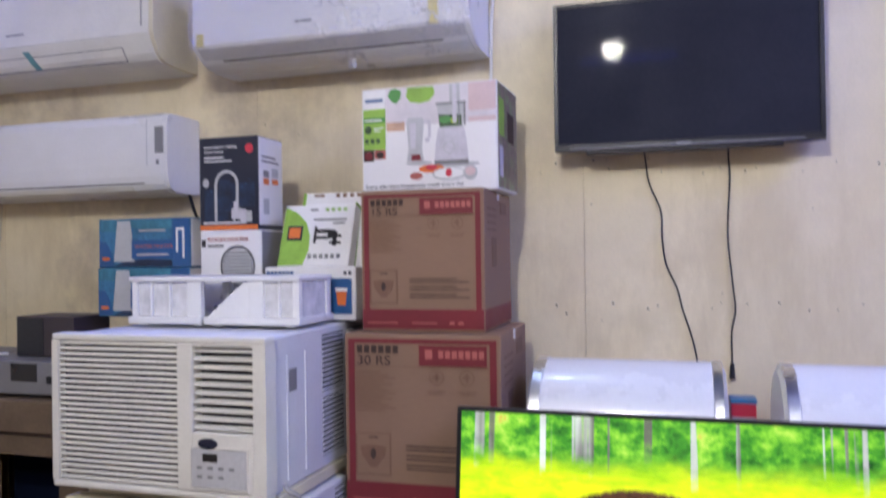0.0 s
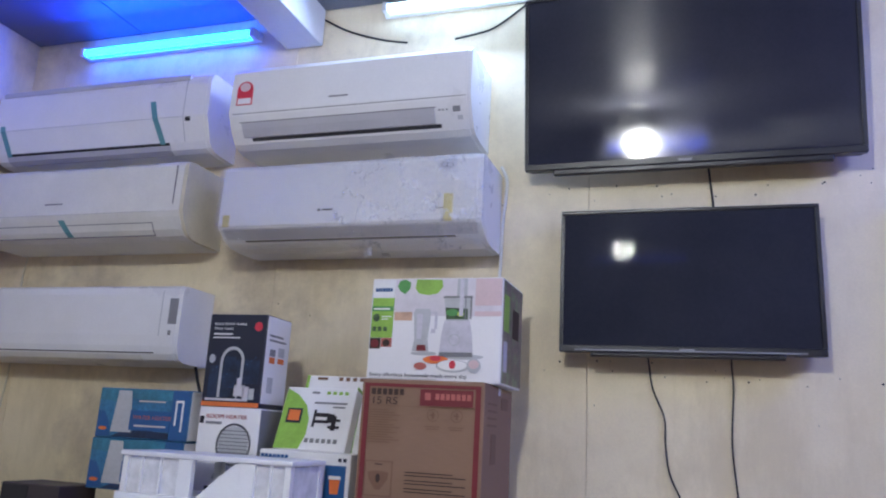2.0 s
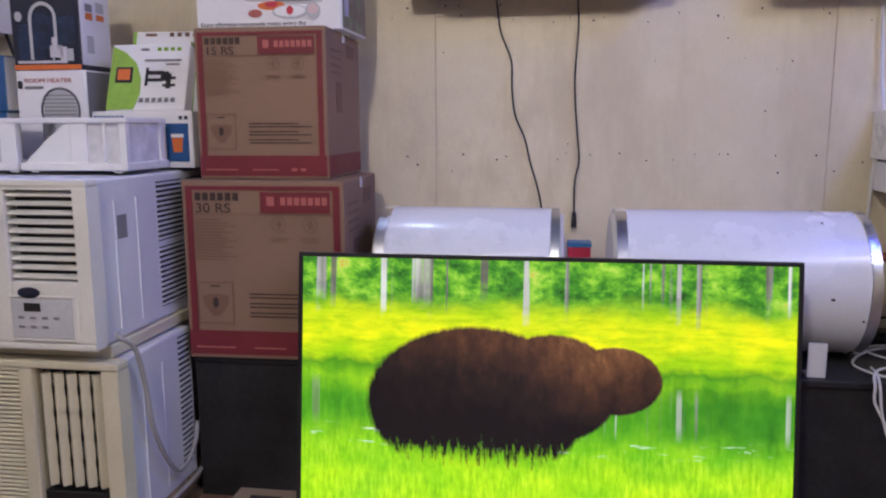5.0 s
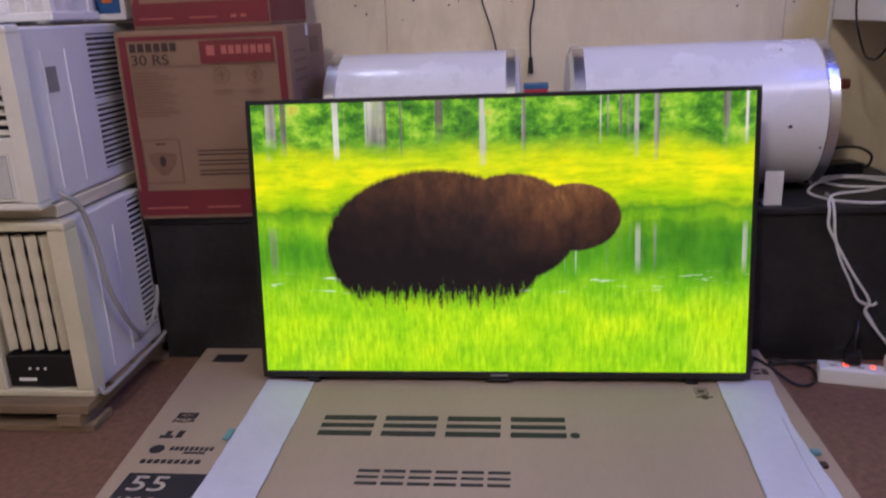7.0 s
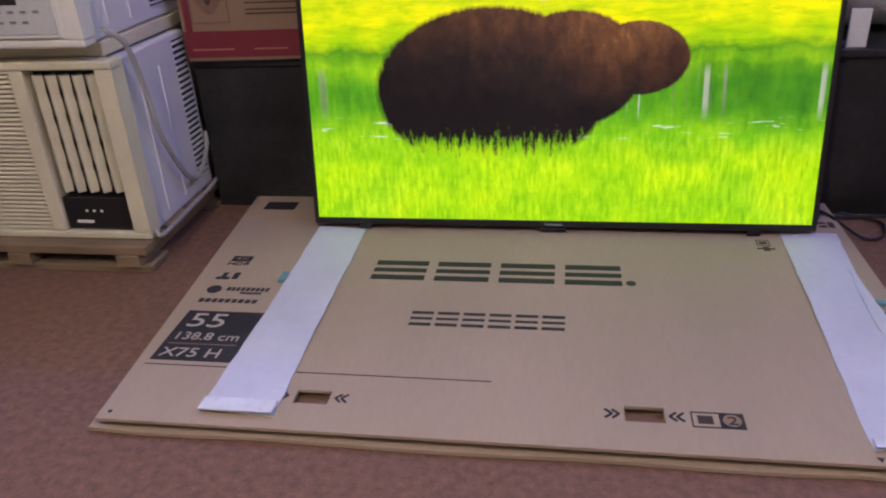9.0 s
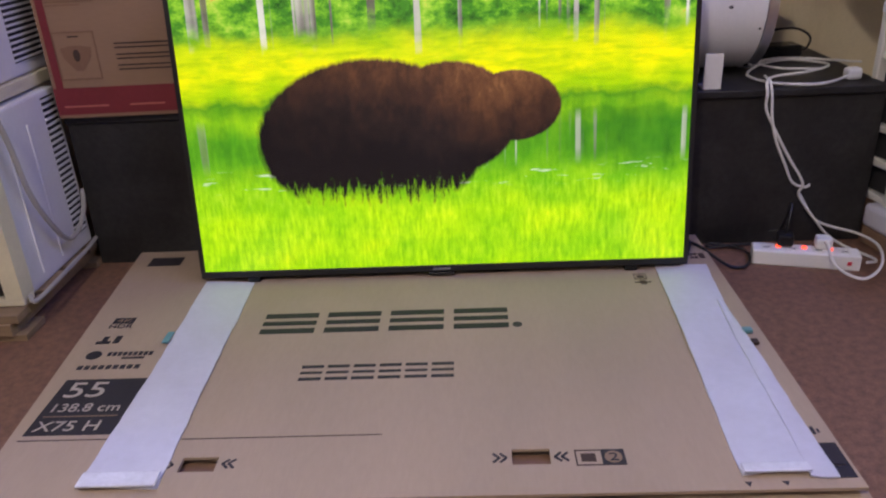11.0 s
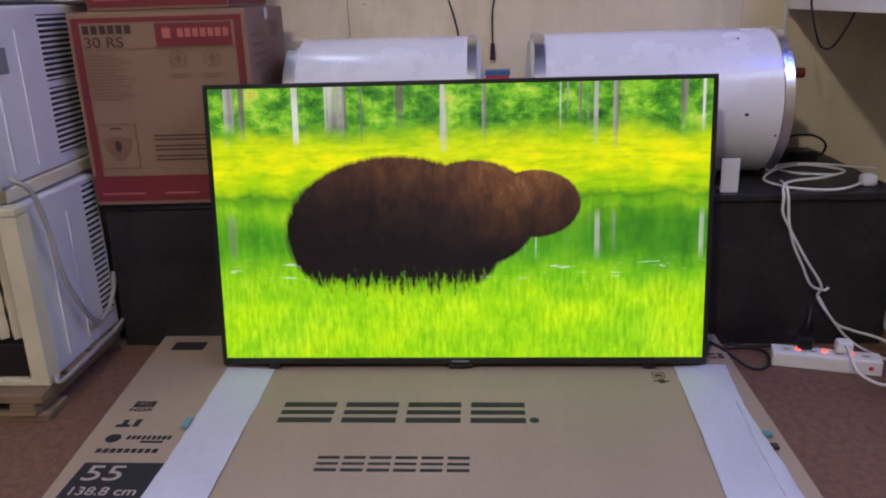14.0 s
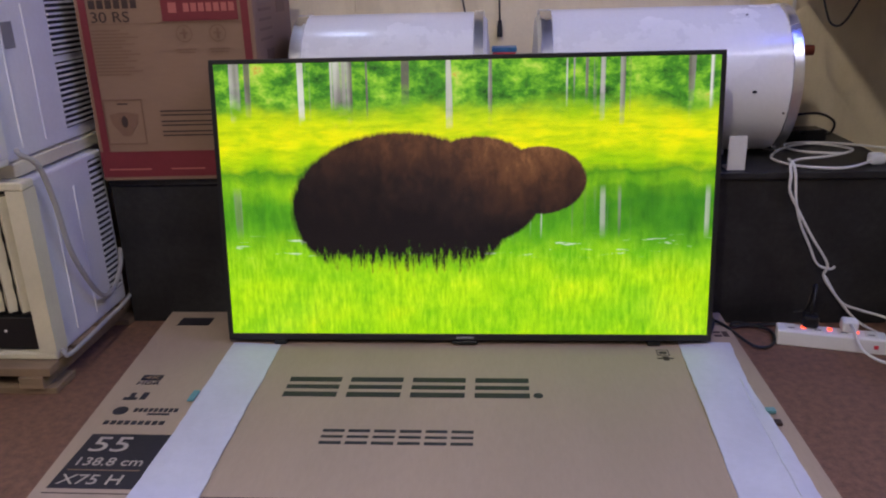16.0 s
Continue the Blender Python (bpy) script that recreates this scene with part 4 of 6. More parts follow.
part("bowl_print_handle", many([(0.326, 0.331, 0.190, 0.258), (0.310, 0.313, 0.190, 0.256)], -0.0046), GREY, fp)
part("chute_print", flat_panel(0.282, 0.314, 0.240, 0.314, -0.0030), SILVER, fp)
part("chute_print_light", flat_panel(0.292, 0.304, 0.200, 0.312, -0.0050), LILAC_GREY, fp)
part("motor_print", outline_on_front([(0.246, 0.186), (0.326, 0.186), (0.334, 0.140), (0.338, 0.092), (0.234, 0.092), (0.238, 0.140)], -0.0034), LILAC_GREY, fp)
part("motor_print_foot", flat_panel(0.234, 0.338, 0.078, 0.091, -0.0040), GREY, fp)
part("motor_print_knob", ring_on_front(0.280, 0.128, 0.018, 0.003, -0.0046), SILVER, fp)
part("plate_print", outline_on_front(oval_points(0.224, 0.068, 0.040, 0.012), -0.0036), ORANGE, fp)
part("fruit_print", outline_on_front(oval_points(0.224, 0.072, 0.018, 0.008), -0.0046), RED, fp)
part("fruit_print", outline_on_front(oval_points(0.176, 0.048, 0.020, 0.011), -0.0042), FADED_RED, fp)
part("plate_print", outline_on_front(oval_points(0.278, 0.050, 0.052, 0.019), -0.0042), SILVER, fp)
part("plate_print_top", outline_on_front(oval_points(0.278, 0.052, 0.046, 0.015), -0.0050), WHITE_INK, fp)
part("fruit_print", outline_on_front(oval_points(0.278, 0.054, 0.010, 0.012), -0.0058), RED, fp)
part("bowl_print", outline_on_front(oval_points(0.344, 0.052, 0.021, 0.022), -0.0052), SILVER, fp)
part("bowl_print_food", outline_on_front(oval_points(0.344, 0.056, 0.016, 0.013), -0.0060), PINK, fp)
part("small_print", many([(0.012, 0.23, 0.0075, 0.0100)], -0.0026), SILVER, fp)
lettering("slogan", "Enjoy effortless homemade meals every day", 0.0110, NAVY, fp, front(0.012, 0.015, -0.0026), 1.12)

# television bracket box, leaning slightly
br = carton("tv_bracket_box", 0.238, 0.05, 0.205, PAPER, pose(-0.636, 0.292, 1.1165, -20, 0, 2), "white and green television wall bracket box", "small boxes")
part("side_print", box(0.2358, 0.2374, 0.004, 0.056, 0.004, 0.214), GREEN, br, "lime green side")
part("green_print", outline_on_front([(0.002, 0.002), (0.085, 0.004), (0.10, 0.05), (0.098, 0.10), (0.08, 0.145), (0.045, 0.178), (0.004, 0.198)]), GREEN, br, "rounded green print")
part("screen_print", flat_panel(0.022, 0.072, 0.085, 0.132, -0.0034), NAVY, br)
part("screen_print", flat_panel(0.028, 0.066, 0.092, 0.126, -0.0046), ORANGE, br)
part("bracket_print", many([(0.112, 0.120, 0.075, 0.13), (0.12, 0.165, 0.108, 0.120), (0.118, 0.165, 0.088, 0.097), (0.158, 0.182, 0.09, 0.118), (0.176, 0.19, 0.066, 0.112), (0.166, 0.204, 0.094, 0.102), (0.166, 0.204, 0.072, 0.080)], -0.0026), BLACK_INK, br, "dark printed wall bracket")
part("small_print", many([(0.105, 0.215, 0.150, 0.156), (0.17, 0.21, 0.138, 0.143), (0.09, 0.115, 0.183, 0.190)] + [(0.10 + 0.019 * k, 0.112 + 0.019 * k, 0.025, 0.038) for k in range(6)], -0.0024), GREY, br)
part("small_print", many([(0.14 + 0.02 * k, 0.152 + 0.02 * k, 0.182, 0.192) for k in range(4)], -0.0024), GREEN, br)

spare = carton("tv_bracket_box", 0.236, 0.050, 0.248, PAPER, pose(-0.606, 0.352, 1.1165, -18, 0, 2), "second bracket box behind the first, lime and white", "small boxes")
part("side_print", box(0.2358, 0.2374, 0.004, 0.051, 0.004, 0.246), LIME, spare, "yellow green side")
part("small_print", many([(0.04, 0.075, 0.232, 0.240)] + [(0.115 + 0.024 * k, 0.128 + 0.024 * k, 0.230, 0.242) for k in range(4)], -0.0024), FAINT_INK, spare)
part("edge_print", flat_panel(0.002, 0.012, 0.004, 0.246), GREEN, spare)

# kettle or lamp box under it
kb = carton("appliance_box", 0.305, 0.15, 0.160, PAPER, pose(-0.668, 0.275, 0.955), "white appliance box with a blue picture panel", "small boxes")
part("brand_mark", many([(0.008 + 0.0135 * k, 0.018 + 0.0135 * k, 0.130, 0.147) for k in range(7)]), INK_BLUE, kb, "blue brand mark drawn as plain bars")
part("picture_panel", flat_panel(0.225, 0.292, 0.018, 0.125), INK_BLUE, kb)
part("picture", outline_on_front([(0.242, 0.085), (0.276, 0.085), (0.272, 0.045), (0.246, 0.045)], -0.0034), ORANGE, kb)
part("picture", flat_panel(0.24, 0.278, 0.086, 0.096, -0.0034), WHITE_INK, kb)
part("small_print", many([(0.266, 0.276, 0.136, 0.146), (0.282, 0.292, 0.136, 0.146)]), NAVY, kb)

# room heater box and faucet box on it
rh = carton("room_heater_box", 0.218, 0.16, 0.278, PAPER, pose(-0.908, 0.29, 0.955, 0, 0, 1), "white room heater box with a printed fan picture", "small boxes")
part("side_print", box(0.2178, 0.2194, 0.004, 0.156, 0.004, 0.274), GREY, rh, "dark grey side")
lettering("product_text", "ROOM HEATER", 0.0125, FADED_RED, rh, front(0.028, 0.243), 1.2)
part("small_print", many([(0.028, 0.085, 0.225, 0.233)]), GREY, rh)
part("red_mark", flat_panel(0.006, 0.020, 0.226, 0.248), BLACK_INK, rh)
part("heater_picture", ring_on_front(0.135, 0.165, 0.062, 0.007, -0.0024, 32, 1.05), GREY, rh)
part("heater_picture", outline_on_front(oval_points(0.135, 0.165, 0.052, 0.056)), SILVER, rh)
part("heater_picture_grille", many([(0.085, 0.185, 0.128 + 0.011 * k, 0.131 + 0.011 * k) for k in range(8)], -0.0036), GREY, rh)
part("heater_picture_foot", outline_on_front([(0.09, 0.10), (0.18, 0.10), (0.20, 0.06), (0.07, 0.06)]), SILVER, rh)
part("brand_mark", many([(0.05 + 0.019 * k, 0.064 + 0.019 * k, 0.022, 0.038) for k in range(5)]), NAVY, rh)

fb = carton("faucet_box", 0.212, 0.16, 0.298, NAVY, pose(-0.916, 0.30, 1.2335, 0, 0, 1), "dark blue instant water heating tap box", "small boxes")
part("side_print", box(0.2118, 0.2134, 0.004, 0.156, 0.016, 0.294), PAPER, fb, "white printed side")
part("side_picture", box(0.2132, 0.2142, 0.03, 0.065, 0.145, 0.165), ORANGE, fb)
part("side_picture", box(0.2132, 0.2142, 0.085, 0.125, 0.148, 0.165), ORANGE, fb)
part("side_picture", box(0.2132, 0.2142, 0.03, 0.065, 0.168, 0.19), GREY, fb)
part("side_picture", box(0.2132, 0.2142, 0.085, 0.125, 0.17, 0.20), SILVER, fb)
part("side_picture", box(0.2132, 0.2142, 0.03, 0.065, 0.05, 0.10), SILVER, fb)
part("side_text", box(0.2132, 0.2142, 0.02, 0.13, 0.215, 0.222), GREY, fb)
part("side_text", box(0.2132, 0.2142, 0.02, 0.11, 0.23, 0.237), GREY, fb)
part("orange_band", flat_panel(0.002, 0.210, 0.002, 0.016), ORANGE, fb)
arch = [(0.100 + r * math.cos(a), 0.145 + 1.1 * r * math.sin(a)) for r, turn in ((0.043, 1), (0.034, -1)) for a in [math.pi * (k if turn == 1 else 12 - k) / 12 for k in range(13)]]
part("tap_print", outline_on_front(arch, -0.0024), SILVER, fb, "printed chrome tap")
part("tap_print", many([(0.057, 0.066, 0.030, 0.146), (0.134, 0.143, 0.06, 0.146), (0.118, 0.155, 0.040, 0.070), (0.125, 0.130, 0.02, 0.05), (0.142, 0.178, 0.034, 0.048), (0.164, 0.19, 0.026, 0.060)], -0.0026), SILVER, fb)
part("tap_print", many([(0.118, 0.158, 0.036, 0.062), (0.150, 0.170, 0.020, 0.066), (0.126, 0.140, 0.062, 0.092)], -0.0034), LILAC_GREY, fb)
part("filter_print", many([(0.072, 0.112, 0.120, 0.160), (0.068, 0.116, 0.060, 0.112), (0.076, 0.104, 0.036, 0.056)], -0.0020, 0.0008), DEEP_BLUE, fb)
part("sparkle_print", many([(0.03 + 0.0137 * (k * 7 % 12), 0.0335 + 0.0137 * (k * 7 % 12), 0.03 + 0.0105 * (k * 5 % 13), 0.0325 + 0.0105 * (k * 5 % 13)) for k in range(16)], -0.0022, 0.0008), INK_BLUE, fb)
part("caption_bar", many([(0.016, 0.150, 0.020, 0.027)], -0.0036), LILAC_GREY, fb)
part("water_print", many([(0.020, 0.094, 0.030, 0.130), (0.11, 0.20, 0.075, 0.150)], -0.0014, 0.0008), DEEP_BLUE, fb)
lettering("product_text", "Instant Electric Heating", 0.0088, WHITE_INK, fb, front(0.020, 0.262), 1.0)
lettering("product_text", "Water Faucet", 0.0088, WHITE_INK, fb, front(0.020, 0.247), 1.0)
part("small_print", many([(0.020, 0.090, 0.230, 0.235), (0.020, 0.118, 0.219, 0.223)]), WHITE_INK, fb)
part("red_seal", outline_on_front(oval_points(0.182, 0.258, 0.014, 0.015)), RED, fb)
part("icon", outline_on_front(oval_points(0.025, 0.152, 0.011, 0.014)), SILVER, fb)

for k in range(2):
    wb = carton("water_filter_box", 0.352, 0.14, 0.163, SKY_BLUE, pose(-1.318 + 0.006 * k, 0.30, 0.9535 + 0.1635 * k, 0, 0, 2), "blue printed water heater box in a stack of two", "blue boxes")
    part("end_print", flat_panel(0.285, 0.35, 0.002, 0.161), INK_BLUE, wb, "dark blue end band")
    part("mark", many([(0.30, 0.306, 0.05, 0.13), (0.306, 0.33, 0.122, 0.13), (0.324, 0.33, 0.03, 0.122)], -0.0034), WHITE_INK, wb)
    part("side_print", box(0.3518, 0.3532, 0.004, 0.136, 0.004, 0.159), PAPER, wb)
    part("picture", outline_on_front([(0.075, 0.155), (0.125, 0.155), (0.14, 0.02), (0.06, 0.02)]), SILVER, wb)
    part("picture", flat_panel(0.13, 0.284, 0.028, 0.092, -0.0022), INK_BLUE, wb)
    lettering("title_text", "WATER HEATER", 0.0125, FADED_RED, wb, front(0.142, 0.064, -0.0036), 1.12)
    part("sky_print", outline_on_front([(0.004, 0.160), (0.283, 0.160), (0.283, 0.128), (0.20, 0.122), (0.13, 0.132), (0.07, 0.118), (0.004, 0.124)], -0.0016), TEAL_PRINT, wb)
    part("water_print", outline_on_front([(0.062, 0.004), (0.283, 0.004), (0.283, 0.024), (0.18, 0.030), (0.10, 0.022)], -0.0018), DEEP_BLUE, wb)
    part("small_print", many([(0.15, 0.27, 0.04, 0.046), (0.16, 0.26, 0.12, 0.125)], -0.0036), PAPER_SIDE, wb)
    part("wave_print", outline_on_front([(0.004, 0.004), (0.06, 0.006), (0.05, 0.05), (0.03, 0.085), (0.004, 0.09)]), INK_BLUE, wb)
    part("fish_print", outline_on_front(oval_points(0.03, 0.03, 0.016, 0.006), -0.0034), ORANGE, wb)


# ============ window air conditioners ============
def slats(name, count, w, h, deep, x, y, z0, step, material, parent, tilt=0.0):
    """A row of alike slats one above the other."""
    first = part(name, box(0, w, -deep / 2, deep / 2, -h / 2, h / 2, bevel=min(h, deep) * 0.25, seg=1), material, parent)
    first.matrix_basis = pose(x, y, z0, tilt)
    for k in range(1, count):
        again(first, pose(x, y, z0 + step * k, tilt), parent)


def window_ac(w, d, h, m, label, body, face, lower):
    ob = thing("window_air_conditioner", m, label, "air conditioner", "stacked window air conditioners")
    part("cabinet", box(0.012, w - 0.012, 0.05, d, 0, h - 0.006, bevel=0.006), body, ob, "painted steel cabinet")
    gx0, gx1, vx0, vx1 = (0.035 * w, 0.60 * w, 0.655 * w, 0.935 * w) if lower else (0.030 * w, 0.605 * w, 0.675 * w, 0.945 * w)
    bm = bmesh.new()
    top, low = 0.045 * h, 0.045 * h
    vtop, vlow = (0.06 * h, 0.41 * h) if not lower else (0.055 * h, 0.045 * h)
    add_box(bm, 0, w, 0, 0.05, h - top, h, bevel=0.005)
    add_box(bm, 0, w, 0, 0.05, 0, low, bevel=0.005)
    add_box(bm, 0, gx0, 0, 0.05, low, h - top)
    add_box(bm, gx1, vx0, 0, 0.05, low, h - top, bevel=0.004)
    add_box(bm, vx1, w, 0, 0.05, low, h - top)
    if not lower:
        add_box(bm, vx0, vx1, 0.0, 0.05, low, vlow, bevel=0.004)
        add_box(bm, vx0, vx1, 0, 0.05, h - vtop, h - top)
    frontal = part("front_frame", bm, face, ob, "moulded front frame")
    # Dark sheets behind slats and vanes stand for the shade inside the unit.
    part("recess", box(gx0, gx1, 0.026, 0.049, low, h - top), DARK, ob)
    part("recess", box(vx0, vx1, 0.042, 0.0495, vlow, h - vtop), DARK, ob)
    n, full = (36, 0.70) if lower else (25, 0.60)
    step = (h - top - low) / n
    slats("grille_slat", n, gx1 - gx0, step * full, 0.020, gx0, 0.014, low + step / 2, step, face, frontal, -12)
    if not lower:
        n = 10
        step = (h - vtop - vlow) / n
        slats("air_vane", n, vx1 - vx0, step * 0.26, 0.020, vx0, 0.016, vlow + step / 2, step, face, frontal, 20)
        part("logo_badge", outline_on_front(oval_points(0.748 * w, 0.345 * h, 0.028, 0.013), -0.004), NAVY, ob, "dark blue oval badge")
        panel = part("control_panel", box(0.672 * w, 0.915 * w, -0.003, 0.004, 0.075 * h, 0.31 * h, bevel=0.002), SILVER, ob, "grey control panel")
        part("display", box(0.725 * w, 0.79 * w, -0.0045, -0.002, 0.235 * h, 0.285 * h), BLACK, panel)
        for k in range(7):
            part("button", box(0.70 * w + 0.030 * (k % 4), 0.70 * w + 0.030 * (k % 4) + 0.014, -0.005, -0.002, (0.19 - 0.055 * (k // 4)) * h, (0.205 - 0.055 * (k // 4)) * h), GREY, panel)
        part("panel_frame", many([(0.665 * w, 0.925 * w, 0.06 * h, 0.068 * h), (0.665 * w, 0.925 * w, 0.318 * h, 0.326 * h), (0.665 * w, 0.672 * w, 0.068 * h, 0.318 * h), (0.918 * w, 0.925 * w, 0.068 * h, 0.318 * h)], -0.002, 0.004), face, ob)
    else:
        n = 5
        step = (vx1 - vx0) / (n + 0.4)
        z0, z1 = vlow + 0.23 * h, h - vtop - 0.01
        first = None
        for k in range(n):
            if first is None:
                bm = bmesh.new()
                rows = []
                for i in range(15):
                    z = z0 + (z1 - z0) * i / 14
                    g = 0.0130 + (0.0018 if i % 3 else -0.0004)
                    rows.append([bm.verts.new(p) for p in ((-g, 0.020, z), (0, 0.006, z), (g, 0.020, z), (0, 0.036, z))])
                for a, b in zip(rows, rows[1:]):
                    for j in range(4):
                        bm.faces.new((a[j], a[(j + 1) % 4], b[(j + 1) % 4], b[j]))
                bm.faces.new(rows[0])
                bm.faces.new(list(reversed(rows[-1])))
                bmesh.ops.recalc_face_normals(bm, faces=bm.faces)
                first = part("vertical_vane", bm, face, frontal)
                first.matrix_basis = pose(vx0 + step * 0.7, 0, 0)
            else:
                again(first, pose(vx0 + step * (k + 0.7), 0, 0), frontal)
        panel = part("control_panel", box(vx0 + 0.004, vx1 - 0.004, 0.01, 0.03, vlow + 0.004, vlow + 0.20 * h, bevel=0.003), BLACK, ob, "black control panel")
        part("panel_marks", many([(vx0 + 0.03, vx0 + 0.075, vlow + 0.02, vlow + 0.028)] + [(vx0 + 0.06 + 0.02 * k, vx0 + 0.066 + 0.02 * k, vlow + 0.05, vlow + 0.056) for k in range(3)], 0.0092), WHITE_INK, panel)
    # right side: pressed ribs, plate, rear louvres
    sx = w - 0.012
    for y0 in (0.075, 0.175):
        part("pressed_rib", box(sx - 0.001, sx + 0.003, y0 + 0.05, y0 + 0.058, 0.06 * h, 0.85 * h, bevel=0.0015), body, ob)
    part("name_plate", box(sx - 0.001, sx + 0.0015, 0.125, 0.178, 0.615 * h, 0.76 * h) if not lower else box(sx - 0.001, sx + 0.0015, 0.045, 0.065, 0.22 * h, 0.55 * h), GREY if not lower else SILVER, ob, "grey rating plate")
    part("screw", rod(0.004, 0.004, pose(sx + 0.001, 0.035 if lower else 0.06, 0.78 * h, 0, 90, 0), 10), BLACK, ob)
    if not lower:
        blocks = ((0.33, 0.47, 0.53, 0.93), (0.33, 0.47, 0.08, 0.49), (0.50, 0.64, 0.53, 0.93), (0.50, 0.64, 0.08, 0.49))
    else:
        blocks = ((0.315, 0.380, 0.10, 0.95),)
    for y0, y1, a, b in blocks:
        if y1 > d:
            continue
        # Flat dark sheet on the cabinet, coloured as the shade between the louvres.
        vent = part("vent_shade", box(sx - 0.001, sx + 0.0008, y0, y1, a * h, b * h), DARK, ob)
        n = 12 if not lower else 24
        step = (b - a) * h / n
        first = None
        for k in range(n):
            if first is None:
                first = part("side_louvre", box(-0.002, 0.002, 0, y1 - y0, -step * 0.2, step * 0.2), body, vent)
                first.matrix_basis = pose(sx + 0.002, y0, a * h + step / 2)
            else:
                again(first, pose(sx + 0.002, y0, a * h + step * (k + 0.5)), vent)
    return ob


window_ac(0.655, 0.395, 0.444, pose(-1.020, -0.172, 0.072), "yellowed window air conditioner standing on a pallet", STEEL, CREAM, True)
window_ac(0.636, 0.66, 0.402, pose(-1.030, -0.20, 0.552), "white window air conditioner on top of another", STEEL, WHITE_OLD, False)
single("packing_strip", box(-0.98, -0.40, -0.13, 0.28, 0.5165, 0.5495, bevel=0.004), CREAM, "cream packing strip between the air conditioners", "packing")

pallet = thing("wooden_pallet", pose(-1.10, -0.22, 0), "small worn wooden pallet under an air conditioner", "pallet")
for k in range(4):
    part("deck_board", box(0, 0.735, 0.13 * k + 0.005, 0.13 * k + 0.115, 0.050, 0.0715, bevel=0.002), WOOD, pallet)
for x in (0.05, 0.36, 0.655):
    part("runner", box(x, x + 0.06, 0.0, 0.52, 0.018, 0.0495, bevel=0.002), WOOD, pallet)
for y in (0.01, 0.40):
    part("bottom_board", box(0.0, 0.74, y, y + 0.09, 0.0, 0.0175, bevel=0.002), WOOD, pallet)

single("power_cable", tube([(-0.372, -0.15, 0.585), (-0.36, -0.16, 0.578), (-0.342, -0.13, 0.545), (-0.345, -0.089, 0.444), (-0.347, -0.055, 0.301), (-0.348, 0.035, 0.160), (-0.350, 0.11, 0.145), (-0.36, 0.185, 0.180), (-0.366, 0.215, 0.225)], 0.0065), CORD_GREY,
       "thick grey power cord hanging beside the air conditioners", "cable", smooth=True)
single("power_cable", tube([(-0.360, -0.155, 0.092), (-0.345, -0.16, 0.080), (-0.345, -0.08, 0.078), (-0.35, 0.05, 0.079), (-0.352, 0.14, 0.080), (-0.36, 0.21, 0.082)], 0.006), CORD_GREY,
       "cord lying along the pallet edge", "cable", smooth=True)

# clear and white plastic tray on the air conditioner
tray = thing("plastic_tray", pose(-0.965, 0.035, 0.9545, 0, 0, 0), "white plastic storage frame with clear sides, on the air conditioner", "tray")
part("top_rim", box(-0.008, 0.545, -0.006, 0.20, 0.126, 0.140, bevel=0.004), WHITE, tray)
part("base_rim", box(-0.010, 0.235, -0.008, 0.21, 0.005, 0.026, bevel=0.004), WHITE, tray)
part("base_rim", box(0.245, 0.545, -0.008, 0.21, 0.005, 0.026, bevel=0.004), WHITE, tray)
for x, wide in ((0.0, 0.018), (0.062, 0.006), (0.125, 0.006), (0.186, 0.046), (0.385, 0.046), (0.475, 0.006), (0.520, 0.02)):
    part("post", box(x, x + wide, 0.0, 0.02, 0.025, 0.128, bevel=0.002), WHITE, tray)
for x in (0.0, 0.19, 0.517):
    part("post", box(x, x + 0.024, 0.17, 0.195, 0.025, 0.128, bevel=0.003), WHITE, tray)
part("side_sheet", box(0.018, 0.186, 0.008, 0.011, 0.026, 0.126), FROSTED, tray, "clear rippled side")
part("side_sheet", box(0.43, 0.520, 0.008, 0.011, 0.026, 0.126), FROSTED, tray, "clear rippled side")
part("side_sheet", box(0.532, 0.536, 0.021, 0.169, 0.026, 0.126), FROSTED, tray, "clear rippled side")
web = bmesh.new()
vs = [web.verts.new((x, 0.004, z)) for x, z in ((0.25, 0.025), (0.384, 0.025), (0.384, 0.126), (0.366, 0.122), (0.31, 0.078))]
fc = web.faces.new(vs)
out = bmesh.ops.extrude_face_region(web, geom=[fc])
bmesh.ops.translate(web, vec=(0, 0.012, 0), verts=[g for g in out["geom"] if isinstance(g, bmesh.types.BMVert)])
bmesh.ops.recalc_face_normals(web, faces=web.faces)
for x in (0.02, 0.21, 0.27, 0.50):
    for y in (0.0, 0.17):
        part("foot", box(x, x + 0.02, y, y + 0.02, 0.0, 0.0055), WHITE, tray)
part("diagonal_web", web, WHITE, tray)


